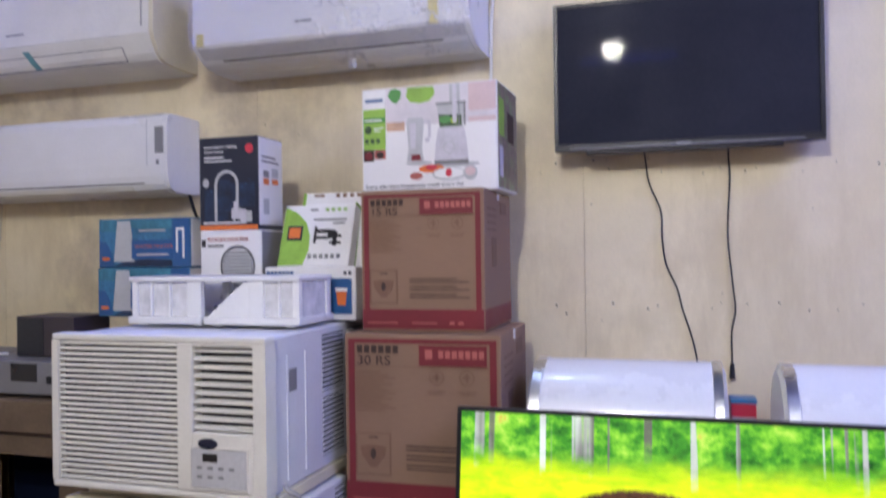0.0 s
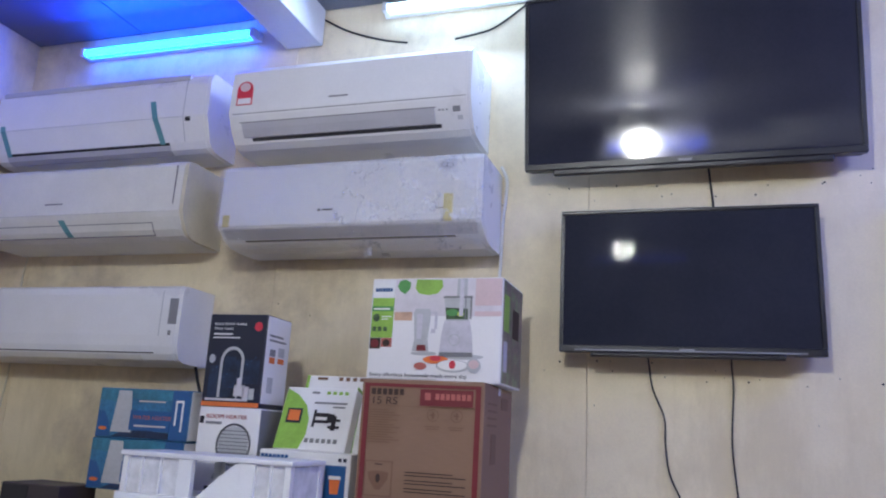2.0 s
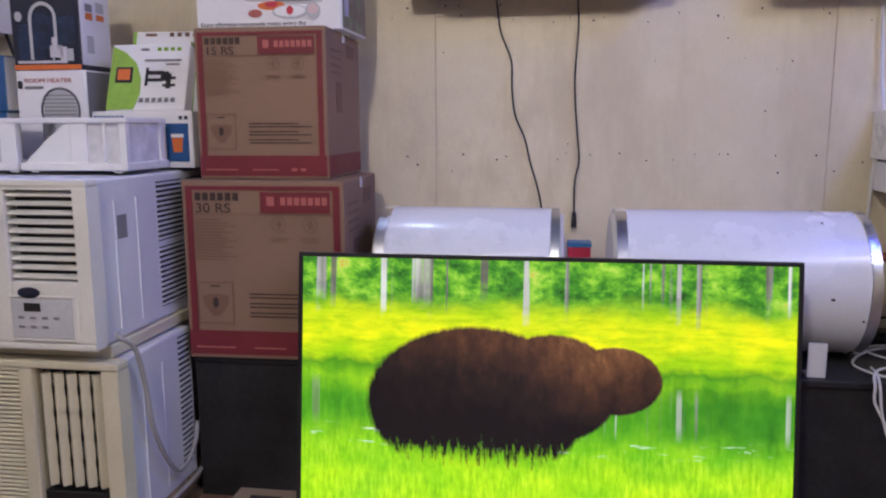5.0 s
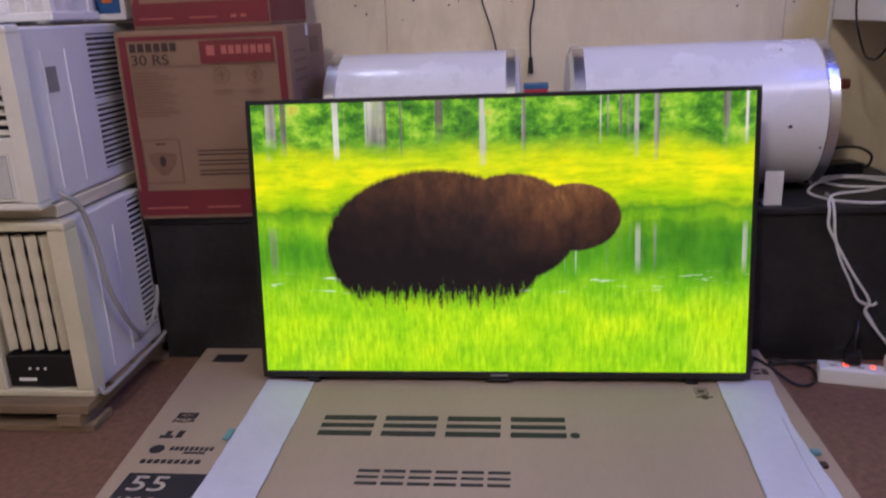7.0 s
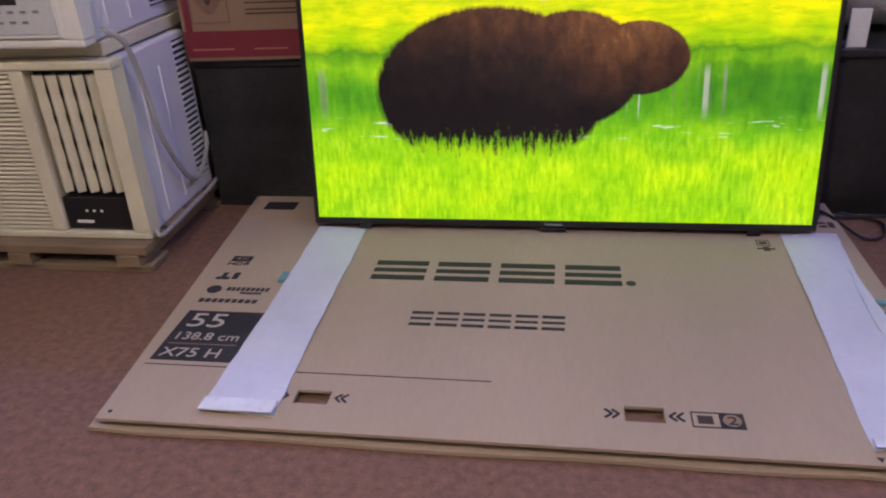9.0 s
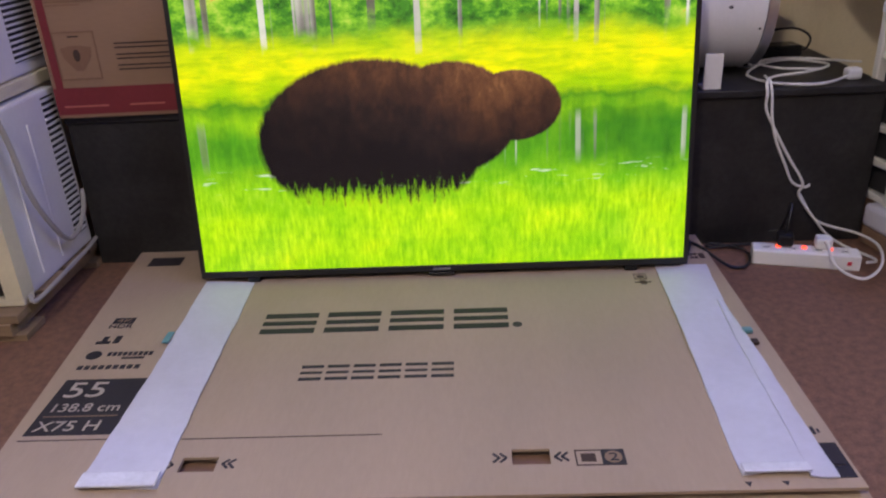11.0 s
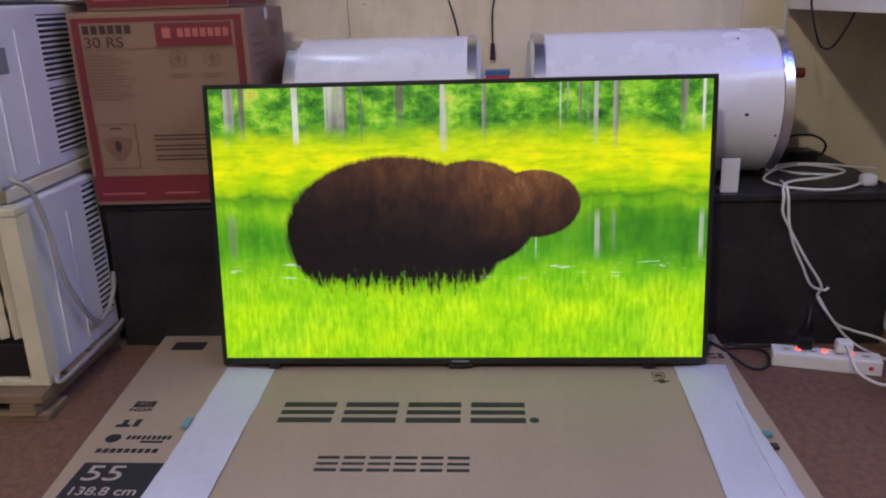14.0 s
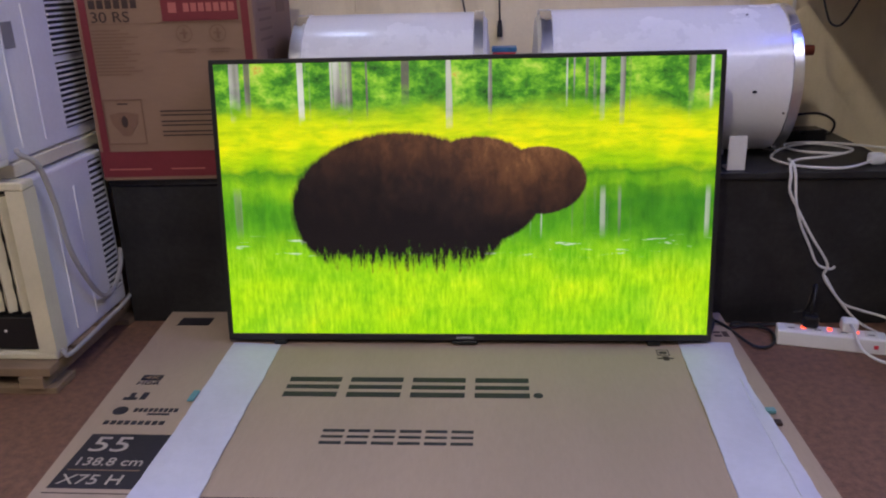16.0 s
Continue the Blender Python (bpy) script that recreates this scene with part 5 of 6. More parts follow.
# ============ split air conditioners on the wall ============
AC_SHAPES = {
    "crease": ((0.46, 0.0), (0.64, 0.015), (0.76, 0.05), (0.84, 0.13), (1.0, 0.43), (0.992, 0.86), (0.95, 0.97), (0.86, 1.0)),
    "flap": ((0.48, 0.0), (0.66, 0.02), (0.77, 0.07), (0.90, 0.22), (0.985, 0.36), (1.0, 0.41), (0.988, 0.93), (0.95, 0.985), (0.86, 1.0)),
    "panel": ((0.50, 0.0), (0.70, 0.015), (0.80, 0.05), (0.88, 0.12), (0.97, 0.27), (1.0, 0.34), (0.988, 0.93), (0.95, 0.985), (0.86, 1.0)),
    "slot": ((0.45, 0.0), (0.64, 0.015), (0.76, 0.05), (0.965, 0.175), (1.0, 0.22), (0.988, 0.93), (0.95, 0.985), (0.86, 1.0)),
    "low": ((0.55, 0.0), (0.76, 0.012), (0.88, 0.05), (0.95, 0.12), (0.985, 0.22), (1.0, 0.36), (1.0, 0.88), (0.975, 0.965), (0.90, 1.0)),
}


def split_ac(x0, x1, z0, z1, label, style, body=WHITE, deep=0.20, end_look=None):
    """A wall unit whose cross-section is one of AC_SHAPES; returns it and a function that lays strips on its front."""
    w, h = x1 - x0, z1 - z0
    ob = thing("split_air_conditioner", pose(x0, WALL_Y - 0.004, z0), label, "air conditioner", "wall air conditioners")
    shape = AC_SHAPES[style]
    prof = [(0.0, 0.0)] + [(-y * deep, z * h) for y, z in shape] + [(0.0, h)]
    part("body", extruded(prof, 0.0165, w - 0.0165), body, ob)
    for a, b in ((0.0, 0.016), (w - 0.016, w)):
        end = [(y * 0.992, 0.003 + z * 0.985) for y, z in prof]
        part("end_cap", extruded(end, a, b), end_look or body, ob)

    def lay(name, xa, xb, za, zb, look_of, proud=0.0015, note="", slant=0.0):
        """A thin strip over the front from height za to zb (shares of the unit's height)."""
        heights = sorted({za, zb} | {z for _, z in shape if za < z < zb})
        outer = [(-float(np.interp(z, [q[1] for q in shape], [q[0] for q in shape])) * deep, z * h) for z in heights]
        bm = bmesh.new()
        rows = []
        for y, z in outer:
            move = slant * (1 - (z / h - za) / max(zb - za, 1e-6))
            rows.append([bm.verts.new((x + move, y + dy, z - (proud if dy < 0 else 0) * 0.3)) for x, dy in ((xa * w, -proud), (xb * w, -proud), (xb * w, 0.003), (xa * w, 0.003))])
        for a, b in zip(rows, rows[1:]):
            for j in range(4):
                bm.faces.new((a[j], a[(j + 1) % 4], b[(j + 1) % 4], b[j]))
        bm.faces.new(rows[0])
        bm.faces.new(list(reversed(rows[-1])))
        bmesh.ops.recalc_face_normals(bm, faces=bm.faces)
        return part(name, bm, look_of, ob, note)

    return ob, w, h, deep, lay


ac, w, h, d, lay = split_ac(-2.30, -1.21, 2.225, 2.548, "white split air conditioner with teal tape strips", "crease", deep=0.22)
part("front_edge", box(0.02, w - 0.10, -d * 0.99, -d * 0.86, h - 0.026, h - 0.002, bevel=0.004), FLAP, ac)
lay("outlet_slot", 0.06, 0.83, 0.105, 0.135, DARK, 0.001, "dark air outlet slot")
lay("louvre_flap", 0.06, 0.83, 0.015, 0.10, FLAP, 0.004, "long air flap")
lay("panel_joint", 0.02, 0.90, 0.425, 0.432, SILVER, 0.0008)
lay("tape_strip", 0.035, 0.058, 0.10, 0.50, TEAL_TAPE, 0.0025, "teal packing tape", 0.03)
lay("tape_strip", 0.745, 0.768, 0.12, 0.66, TEAL_TAPE, 0.0025, "teal packing tape", 0.05)
lay("indicator", 0.905, 0.927, 0.37, 0.42, BLACK, 0.001)
lay("panel_joint", 0.895, 0.899, 0.14, 0.95, SILVER, 0.0008)
ac, w, h, d, lay = split_ac(-1.075, -0.115, 2.205, 2.52, "white split air conditioner with a red and white rating label", "flap", deep=0.27)
lay("outlet_slot", 0.09, 0.88, 0.095, 0.130, DARK, 0.001, "dark air outlet slot")
lay("louvre_flap", 0.055, 0.86, 0.135, 0.285, FLAP, 0.004, "long grey air flap")
lay("flap_joint", 0.045, 0.865, 0.287, 0.297, GREY, 0.0008)
lay("panel_joint", 0.017, 0.982, 0.385, 0.393, GREY, 0.0008)
rating = part("rating_label", box(0.03 * w, 0.10 * w, -d - 0.0015, -d + 0.004, 0.50 * h, 0.70 * h), RED, ac, "red rating label")
part("rating_label_arch", rod(0.035 * w, 0.003, pose(0.065 * w, -d + 0.0005, 0.70 * h, 90, 0, 0), 24), RED, rating)
part("rating_label_foot", box(0.036 * w, 0.094 * w, -d - 0.003, -d - 0.001, 0.51 * h, 0.585 * h), WHITE_INK, rating)
part("rating_label_star", outline_on_front(oval_points(0.065 * w, 0.73 * h, 0.022, 0.018), -d - 0.003), PINK, rating)
lay("brand_mark", 0.435, 0.515, 0.505, 0.525, GREY, 0.001)
for k in range(3):
    lay("control_mark", 0.875 + 0.014 * k, 0.883 + 0.014 * k, 0.255, 0.27, GREY, 0.001)
lay("control_mark", 0.93, 0.958, 0.235, 0.29, GREY, 0.001)
lay("control_mark", 0.945, 0.965, 0.16, 0.20, SILVER, 0.001)
# End caps coloured yellower to paint in the yellowish light on that side.
ac, w, h, d, lay = split_ac(-2.25, -1.225, 1.853, 2.157, "cream white split air conditioner with a tape strip", "panel", WHITE_OLD, 0.27, CREAM)
lay("brand_mark", 0.355, 0.44, 0.475, 0.495, GREY, 0.001)
lay("panel_joint", 0.05, 0.86, 0.20, 0.209, GREY, 0.0008)
lay("panel_joint", 0.017, 0.86, 0.335, 0.339, SILVER, 0.0008)
lay("panel_joint", 0.858, 0.862, 0.06, 0.208, GREY, 0.0008)
lay("outlet_slot", 0.08, 0.86, 0.055, 0.068, GREY, 0.001, "narrow air outlet slot")
lay("tape_strip", 0.425, 0.452, 0.07, 0.27, TEAL_TAPE, 0.0025, "teal packing tape", 0.03)
part("end_line", box(0.952 * w, 0.956 * w, -d - 0.001, -d + 0.006, 0.42 * h, 0.93 * h), GREY, ac)
part("top_line", box(0.3 * w, 0.86 * w, -d * 0.965, -d * 0.94, 0.968 * h, 0.976 * h), GREY, ac)
ac, w, h, d, lay = split_ac(-1.06, -0.058, 1.818, 2.118, "white split air conditioner still in clear plastic wrap", "slot", WHITE, 0.27)
lay("lower_panel", 0.018, 0.982, 0.088, 0.19, FLAP, 0.0012, "grey lower panel")
lay("outlet_slot", 0.09, 0.90, 0.062, 0.080, DARK, 0.001, "dark air outlet slot")
lay("brand_mark", 0.40, 0.412, 0.37, 0.40, BLACK_INK, 0.001)
lay("brand_mark", 0.417, 0.46, 0.375, 0.395, BLACK_INK, 0.001)
lay("brand_mark", 0.845, 0.88, 0.345, 0.36, BLACK_INK, 0.001)
part("swirl_mark", ring_on_front(0.865 * w, 0.86 * h, 0.013, 0.003, -d - 0.0015, 20, 0.7), GREY, ac)
part("swirl_mark", ring_on_front(0.885 * w, 0.85 * h, 0.013, 0.003, -d - 0.0015, 20, 0.7), GREY, ac)
lay("tape_strip", 0.018, 0.046, 0.21, 0.36, YELLOW_TAPE, 0.002, "yellow packing tape")
lay("tape_strip", 0.868, 0.900, 0.20, 0.52, YELLOW_TAPE, 0.002, "yellow packing tape")
wrap = bmesh.new()
nx, nz = 120, 34
slot_shape = AC_SHAPES["slot"]
gridv = {}
for i in range(nx + 1):
    for j in range(nz + 1):
        s, q = i / nx, j / nz
        zz = h * (-0.02 + 1.03 * q)
        front_y = float(np.interp(zz / h, [p[1] for p in slot_shape], [p[0] for p in slot_shape])) * d
        amp = 0.15 + 1.0 * max(0.0, min(1.0, (s - 0.35) / 0.3))
        fold = abs(noise.noise((s * 9 + 0.6 * q, q * 3 - 2 * s, 3.0)))
        fine = abs(noise.noise((s * 30, q * 11 + 4 * s, 7.0)))
        yy = -front_y - 0.007 - amp * (0.016 * max(0.0, 0.5 - 2.4 * fold) + 0.007 * max(0.0, 0.6 - 2.6 * fine))
        gridv[i, j] = wrap.verts.new((w * (-0.01 + 1.02 * s), yy, zz))
for i in range(nx):
    for j in range(nz):
        wrap.faces.new((gridv[i, j], gridv[i + 1, j], gridv[i + 1, j + 1], gridv[i, j + 1]))
part("wrap_tail", box(0.545 * w, 0.575 * w, -0.62 * d, -0.60 * d, -0.035, 0.004, bevel=0.004), WRAP, ac, "loose tail of the wrap")
part("plastic_wrap", wrap, WRAP, ac, "crinkled clear plastic wrap", smooth=True)
ac, w, h, d, lay = split_ac(-2.262, -1.222, 1.385, 1.680, "plain white split air conditioner with a grey display", "low", WHITE, 0.20)
lay("display", 0.950, 0.985, 0.50, 0.83, GREY, 0.001, "grey display")
lay("sensor", 0.955, 0.967, 0.36, 0.42, GREY, 0.001)
part("logo_badge", outline_on_front(oval_points(0.042 * w, 0.32 * h, 0.026, 0.012), -d * 0.985 - 0.004), NAVY, ac, "dark oval badge")
lay("panel_joint", 0.915, 0.919, 0.35, 0.93, SILVER, 0.0008)
lay("flap_joint", 0.05, 0.90, 0.128, 0.142, DARK, 0.0014)
lay("louvre_flap", 0.07, 0.85, 0.022, 0.11, WHITE_OLD, 0.003, "long air flap")
ac, w, h, d, lay = split_ac(0, 0.85, 0, 0.30, "white split air conditioner on the side wall", "low")
ac.matrix_world = pose(LEFT_X + 0.004, -0.60, 1.80, 0, 0, 90)

single("drain_pipe", tube([(-0.06, 0.735, 2.152), (-0.037, 0.735, 2.086), (-0.049, 0.738, 1.928), (-0.052, 0.738, 1.763), (-0.06, 0.738, 1.64)], 0.006), CORD_WHITE, "thin white drain pipe on the wall", "pipe", smooth=True)
single("drain_pipe", tube([(-2.20, 0.735, 1.86), (-2.215, 0.738, 1.75), (-2.20, 0.738, 1.66)], 0.004), CREAM, "thin white pipe on the wall", "pipe", smooth=True)
single("drain_pipe", tube([(-2.19, 0.735, 1.40), (-2.21, 0.738, 1.20), (-2.25, 0.738, 1.0), (-2.23, 0.738, 0.82)], 0.004), CREAM, "thin white pipe on the wall", "pipe", smooth=True)
single("connection_cable", tube([(-1.24, 0.70, 1.40), (-1.215, 0.69, 1.34), (-1.19, 0.68, 1.28), (-1.21, 0.67, 1.20)], 0.006), CORD_BLACK, "short dark cable under the air conditioner", "cable", smooth=True)

# ============ televisions on the wall ============
tv_small = television("television", 0.795, 0.474, pose(0.180, 0.635, 1.470, -0.5, 0, 0.5), "small switched-off flat television on the wall", PANEL_MATT, "dark glossy screen", group="wall televisions")
part("stand_bar", box(0.10, 0.68, -0.004, 0.02, -0.014, -0.0005, bevel=0.004), BEZEL, tv_small)
part("grey_strip", box(0.05, 0.74, -0.002, 0.001, 0.004, 0.009), GREY, tv_small)
tv_big = television("television", 1.075, 0.628, pose(0.046, 0.645, 2.098, 6.6, 0, -0.8), "large switched-off flat television high on the wall", PANEL, "dark glossy screen", group="wall televisions")
part("stand_bar", box(0.10, 0.98, -0.0, 0.03, -0.02, -0.0005, bevel=0.004), BEZEL, tv_big)
tv_far = television("television", 0.95, 0.55, pose(1.262, 0.645, 1.455, 0, 0, 0), "switched-off flat television on the wall", PANEL, "dark glossy screen", group="wall televisions")
part("indicator", box(0.012, 0.018, -0.004, -0.0005, -0.007, -0.001), LEDRED, tv_far, "small red light")
for nm, x, z, y0 in (("wall_bracket", 0.57, 1.71, 0.705), ("wall_bracket", 0.58, 2.42, 0.66), ("wall_bracket", 1.74, 1.73, 0.72)):
    single(nm, box(x - 0.12, x + 0.12, y0, WALL_Y, z - 0.1, z + 0.1, bevel=0.004), BLACK, "black steel television bracket on the wall", "bracket", "television brackets")

w1 = thing("power_cable", pose(0, 0, 0), "thin black power cable hanging down the cream wall", "cable", "hanging cables")
part("cord", tube([(0.455, 0.70, 1.478), (0.458, 0.737, 1.44), (0.469, 0.740, 1.365), (0.503, 0.741, 1.277), (0.506, 0.741, 1.19), (0.517, 0.741, 1.105), (0.549, 0.741, 1.03), (0.567, 0.741, 0.955), (0.591, 0.741, 0.878), (0.607, 0.741, 0.80), (0.612, 0.741, 0.70)], 0.0030), CORD_BLACK, w1, smooth=True)
w2 = thing("power_cable", pose(0, 0, 0), "thin black cable with a plug hanging down the cream wall", "cable", "hanging cables")
part("cord", tube([(0.709, 0.70, 1.478), (0.710, 0.737, 1.44), (0.713, 0.740, 1.373), (0.705, 0.741, 1.202), (0.716, 0.741, 1.053), (0.724, 0.741, 0.96), (0.712, 0.741, 0.891), (0.712, 0.741, 0.79)], 0.0028), CORD_BLACK, w2, smooth=True)
part("plug", rod(0.009, 0.05, pose(0.712, 0.738, 0.768), 12, 0.006), BLACK, w2, "small black plug")
single("power_cable", tube([(0.655, 0.70, 2.12), (0.659, 0.738, 2.09), (0.668, 0.741, 1.99), (0.672, 0.735, 1.90)], 0.004), CORD_BLACK, "short black cable between two televisions", "cable", smooth=True)
single("wall_wire", tube([(-0.85, 0.744, 2.854), (-0.76, 0.744, 2.80), (-0.673, 0.744, 2.762), (-0.57, 0.744, 2.728), (-0.471, 0.744, 2.706)], 0.004), CORD_BLACK, "dark wire sagging along the wall", "cable", smooth=True)
single("wall_wire", tube([(-0.27, 0.744, 2.70), (-0.18, 0.744, 2.712), (-0.1, 0.744, 2.736), (0.031, 0.744, 2.828)], 0.004), CORD_BLACK, "dark wire sagging along the wall", "cable", smooth=True)


# ============ lamps ============
def tube_lamp(x0, x1, y, z, glow, label):
    ob = thing("tube_lamp", pose(x0, y, z), label, "lamp", "tube lamps")
    L = x1 - x0
    part("tube", rod(0.017, L - 0.05, pose(L / 2, 0, 0, 0, 90, 0), 16), glow, ob, "glowing glass tube", smooth=True)
    part("batten", box(0, L, 0.030, 0.055, -0.018, 0.022, bevel=0.003), WHITE_OLD, ob)
    for x in (0.006, L - 0.028):
        part("lamp_holder", box(x, x + 0.022, -0.018, 0.030, -0.02, 0.02, bevel=0.003), WHITE_OLD, ob)
    return ob


tube_lamp(-2.06, -1.14, 0.692, 2.80, BLUE_GLOW, "glowing blue tube lamp high on the wall")
tube_lamp(-0.57, 0.34, 0.692, 2.84, WHITE_GLOW, "glowing cold white tube lamp high on the wall")
bulb = thing("light_bulb", pose(BULB[0], BULB[1], BULB[2]), "bright bare bulb hanging from the ceiling", "lamp")
glass_profile = [(-0.046, 0.008), (-0.043, 0.024), (-0.034, 0.035), (-0.018, 0.040), (0.012, 0.040), (0.032, 0.034), (0.045, 0.022)]
glass = lathe(glass_profile, 28)
bmesh.ops.rotate(glass, verts=glass.verts, cent=(0, 0, 0), matrix=Matrix.Rotation(radians(-90), 3, "Y"))
part("glass", glass, BULB_GLOW, bulb, "glowing glass", smooth=True)
part("socket", rod(0.018, 0.05, pose(0, 0, 0.070), 16), WHITE_OLD, bulb)
part("flex", rod(0.004, 0.195, pose(0, 0, 0.1925), 8), CORD_WHITE, bulb)
part("ceiling_rose", rod(0.05, 0.014, pose(0, 0, 0.292), 24), WHITE_OLD, bulb)


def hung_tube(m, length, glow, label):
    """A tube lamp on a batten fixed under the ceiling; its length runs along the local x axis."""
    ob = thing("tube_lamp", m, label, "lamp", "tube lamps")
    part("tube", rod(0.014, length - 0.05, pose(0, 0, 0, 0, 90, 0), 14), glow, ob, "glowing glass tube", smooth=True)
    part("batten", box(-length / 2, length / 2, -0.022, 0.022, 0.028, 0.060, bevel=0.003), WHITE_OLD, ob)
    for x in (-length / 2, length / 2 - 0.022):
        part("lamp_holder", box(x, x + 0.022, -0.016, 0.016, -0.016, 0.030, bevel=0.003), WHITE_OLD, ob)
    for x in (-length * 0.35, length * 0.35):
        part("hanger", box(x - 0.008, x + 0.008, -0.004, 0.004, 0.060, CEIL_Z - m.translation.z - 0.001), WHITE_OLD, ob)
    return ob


# The two white tubes are added fixtures for the unseen fill lamps.
hung_tube(pose(-1.8, -3.62, 2.81, 0, 0, 30), 1.1, WHITE_GLOW, "unseen white tube added as a fill lamp under the ceiling")
hung_tube(pose(2.33, -1.6, 2.81, 0, 0, 90), 1.1, WHITE_GLOW, "unseen white tube added as a fill lamp under the ceiling")
# Fixture added for the assumed blue lamp at the right, out of view.
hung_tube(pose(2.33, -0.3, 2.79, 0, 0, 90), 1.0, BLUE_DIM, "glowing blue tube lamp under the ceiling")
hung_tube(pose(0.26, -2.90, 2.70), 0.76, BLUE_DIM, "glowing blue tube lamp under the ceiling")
single("column", box(0.36, 0.56, -3.60, -3.40, 0, CEIL_Z - 0.001, bevel=0.006), BEAM, "grey painted column in the shop", "column", kind="structure")
single("ceiling_beam", box(0.58, RIGHT_X - 0.002, -3.56, -3.42, 2.66, CEIL_Z - 0.001, bevel=0.004), BEAM, "grey painted beam under the ceiling", "beam", kind="structure")


# ============ horizontal water heaters ============
def water_heater(x0, x1, r, y, z, label, pipe):
    ob = thing("water_heater", pose(x0, y, z), label, "water heater", "water heaters on the platform")
    L = x1 - x0
    tank = part("tank", lathe([(0.028, r * 0.985), (0.030, r), (L / 2, r * 1.003), (L - 0.028, r), (L - 0.026, r * 0.985)], 56), ENAMEL, ob, "white enamelled tank", smooth=True)
    for a, b, s in ((0.0, 0.032, 1), (L - 0.028, L, -1)):
        out, inn = (a, b) if s == 1 else (b, a)
        part("end_band", lathe([(out + s * 0.004, r * 0.985), (out, r * 1.0), (out + s * 0.002, r * 1.014), (inn - s * 0.002, r * 1.014), (inn, r * 1.0)], 56), CHROME, ob, "shiny metal end band", smooth=True)
    for a, s in ((0.004, 1), (L - 0.004, -1)):
        part("end_cover", lathe([(a, r * 0.97), (a - s * 0.012, r * 0.9), (a - s * 0.018, r * 0.5), (a - s * 0.019, 0.01)], 40), WHITE_OLD, ob, smooth=True)
    if pipe:
        part("pipe_stub", rod(0.014, 0.07, pose(L + 0.045, -0.02, 0.075, 0, 90, 0), 14), COPPER, ob, "rusty copper pipe end")
        chips = random.Random(8)
        for k in range(14):
            a, x = radians(chips.uniform(-150, -20)), L - 0.034 - abs(chips.gauss(0, 0.012))
            if k > 10:
                a, x = radians(chips.uniform(60, 110)), L - chips.uniform(0.06, 0.13)
            chip = part("paint_chip", rod(chips.uniform(0.002, 0.005), 0.0016, pose(0, 0, 0), 7), DARK, tank)
            chip.matrix_basis = pose(x, r * 1.003 * math.cos(a + math.pi) if k <= 10 else -r * 1.003 * math.cos(a), r * 1.003 * abs(math.sin(a)) * (1 if k > 10 else -1) * 0.999, math.degrees(math.atan2(-(r * math.cos(a + math.pi) if k <= 10 else -r * math.cos(a)), r * abs(math.sin(a)) * (1 if k > 10 else -1))), 0, 0)
        part("paint_chip", outline_on_front(oval_points(L - 0.12, -0.01, 0.006, 0.004, 10), -r * 1.003 - 0.0005), DARK, ob)
    for x in (L * 0.25, L * 0.75):
        part("foot_bracket", box(x - 0.02, x + 0.02, -0.07, 0.07, -r - 0.006, -r + 0.012, bevel=0.003), STEEL, ob)
    return ob


water_heater(0.150, 0.668, 0.196, 0.455, 0.637, "short white horizontal water heater with metal end bands", False)
water_heater(0.818, 1.482, 0.196, 0.455, 0.637, "long white horizontal water heater with chipped paint", True)
single("wall_hook", extruded([(0.0, 0.431), (0.045, 0.431), (0.045, 0.437), (0.008, 0.440), (0.006, 0.52), (0.0, 0.52)], 1.30, 1.345), WHITE_OLD, "white bent metal bracket on the platform", "bracket").matrix_world = pose(0, 0.222, 0)
sb = thing("small_box", pose(0.690, 0.44, 0.431), "small blue and red printed box between the heaters", "box")
part("body", box(0, 0.066, 0, 0.06, 0, 0.292, bevel=0.002), RED, sb)
part("cap", box(-0.002, 0.068, -0.002, 0.062, 0.292, 0.305, bevel=0.002), SKY_BLUE, sb, "blue lid")
part("band", box(0.003, 0.063, -0.002, 0.001, 0.225, 0.255), SILVER, sb)

# ============ right side: cords, power strip, stacked units ============
strip = thing("power_strip", pose(1.425, 0.075, 0, 0, 0, -14), "white power strip with red switches on the floor", "power strip")
part("body", box(0, 0.258, 0, 0.055, 0, 0.042, bevel=0.005), WHITE, strip)
for k in range(4):
    x = 0.035 + 0.062 * k
    hole = part("socket", box(x - 0.014, x + 0.014, 0.012, 0.043, 0.0415, 0.0432, bevel=0.0005), WHITE_OLD, strip)
    part("pin_hole", box(x - 0.008, x + 0.008, 0.02, 0.024, 0.0431, 0.0438), DARK, hole)
for k in range(3):
    x = 0.064 + 0.062 * k
    part("switch", box(x - 0.006, x + 0.006, 0.026, 0.038, 0.0415, 0.0465, bevel=0.002), LEDRED, strip, "glowing red switch")
part("button", box(0.226, 0.236, -0.002, 0.001, 0.016, 0.026), RED, strip)
plug = thing("mains_plug", pose(1.512, 0.098, 0.043, 0, 0, -14), "black mains plug in the power strip", "plug")
part("body", box(-0.02, 0.02, -0.02, 0.02, 0, 0.035, bevel=0.008), BLACK, plug)
part("cord", tube([(0, 0, 0.03), (0.004, 0.005, 0.07), (0.01, 0.04, 0.10), (0.0, 0.07, 0.02), (-0.03, 0.075, 0.004)], 0.004), CORD_BLACK, plug, smooth=True)
plug = thing("mains_plug", pose(1.600, 0.072, 0.043, 0, 0, -14), "white mains plug in the power strip", "plug")
part("body", box(-0.02, 0.02, -0.02, 0.02, 0, 0.032, bevel=0.008), WHITE, plug)
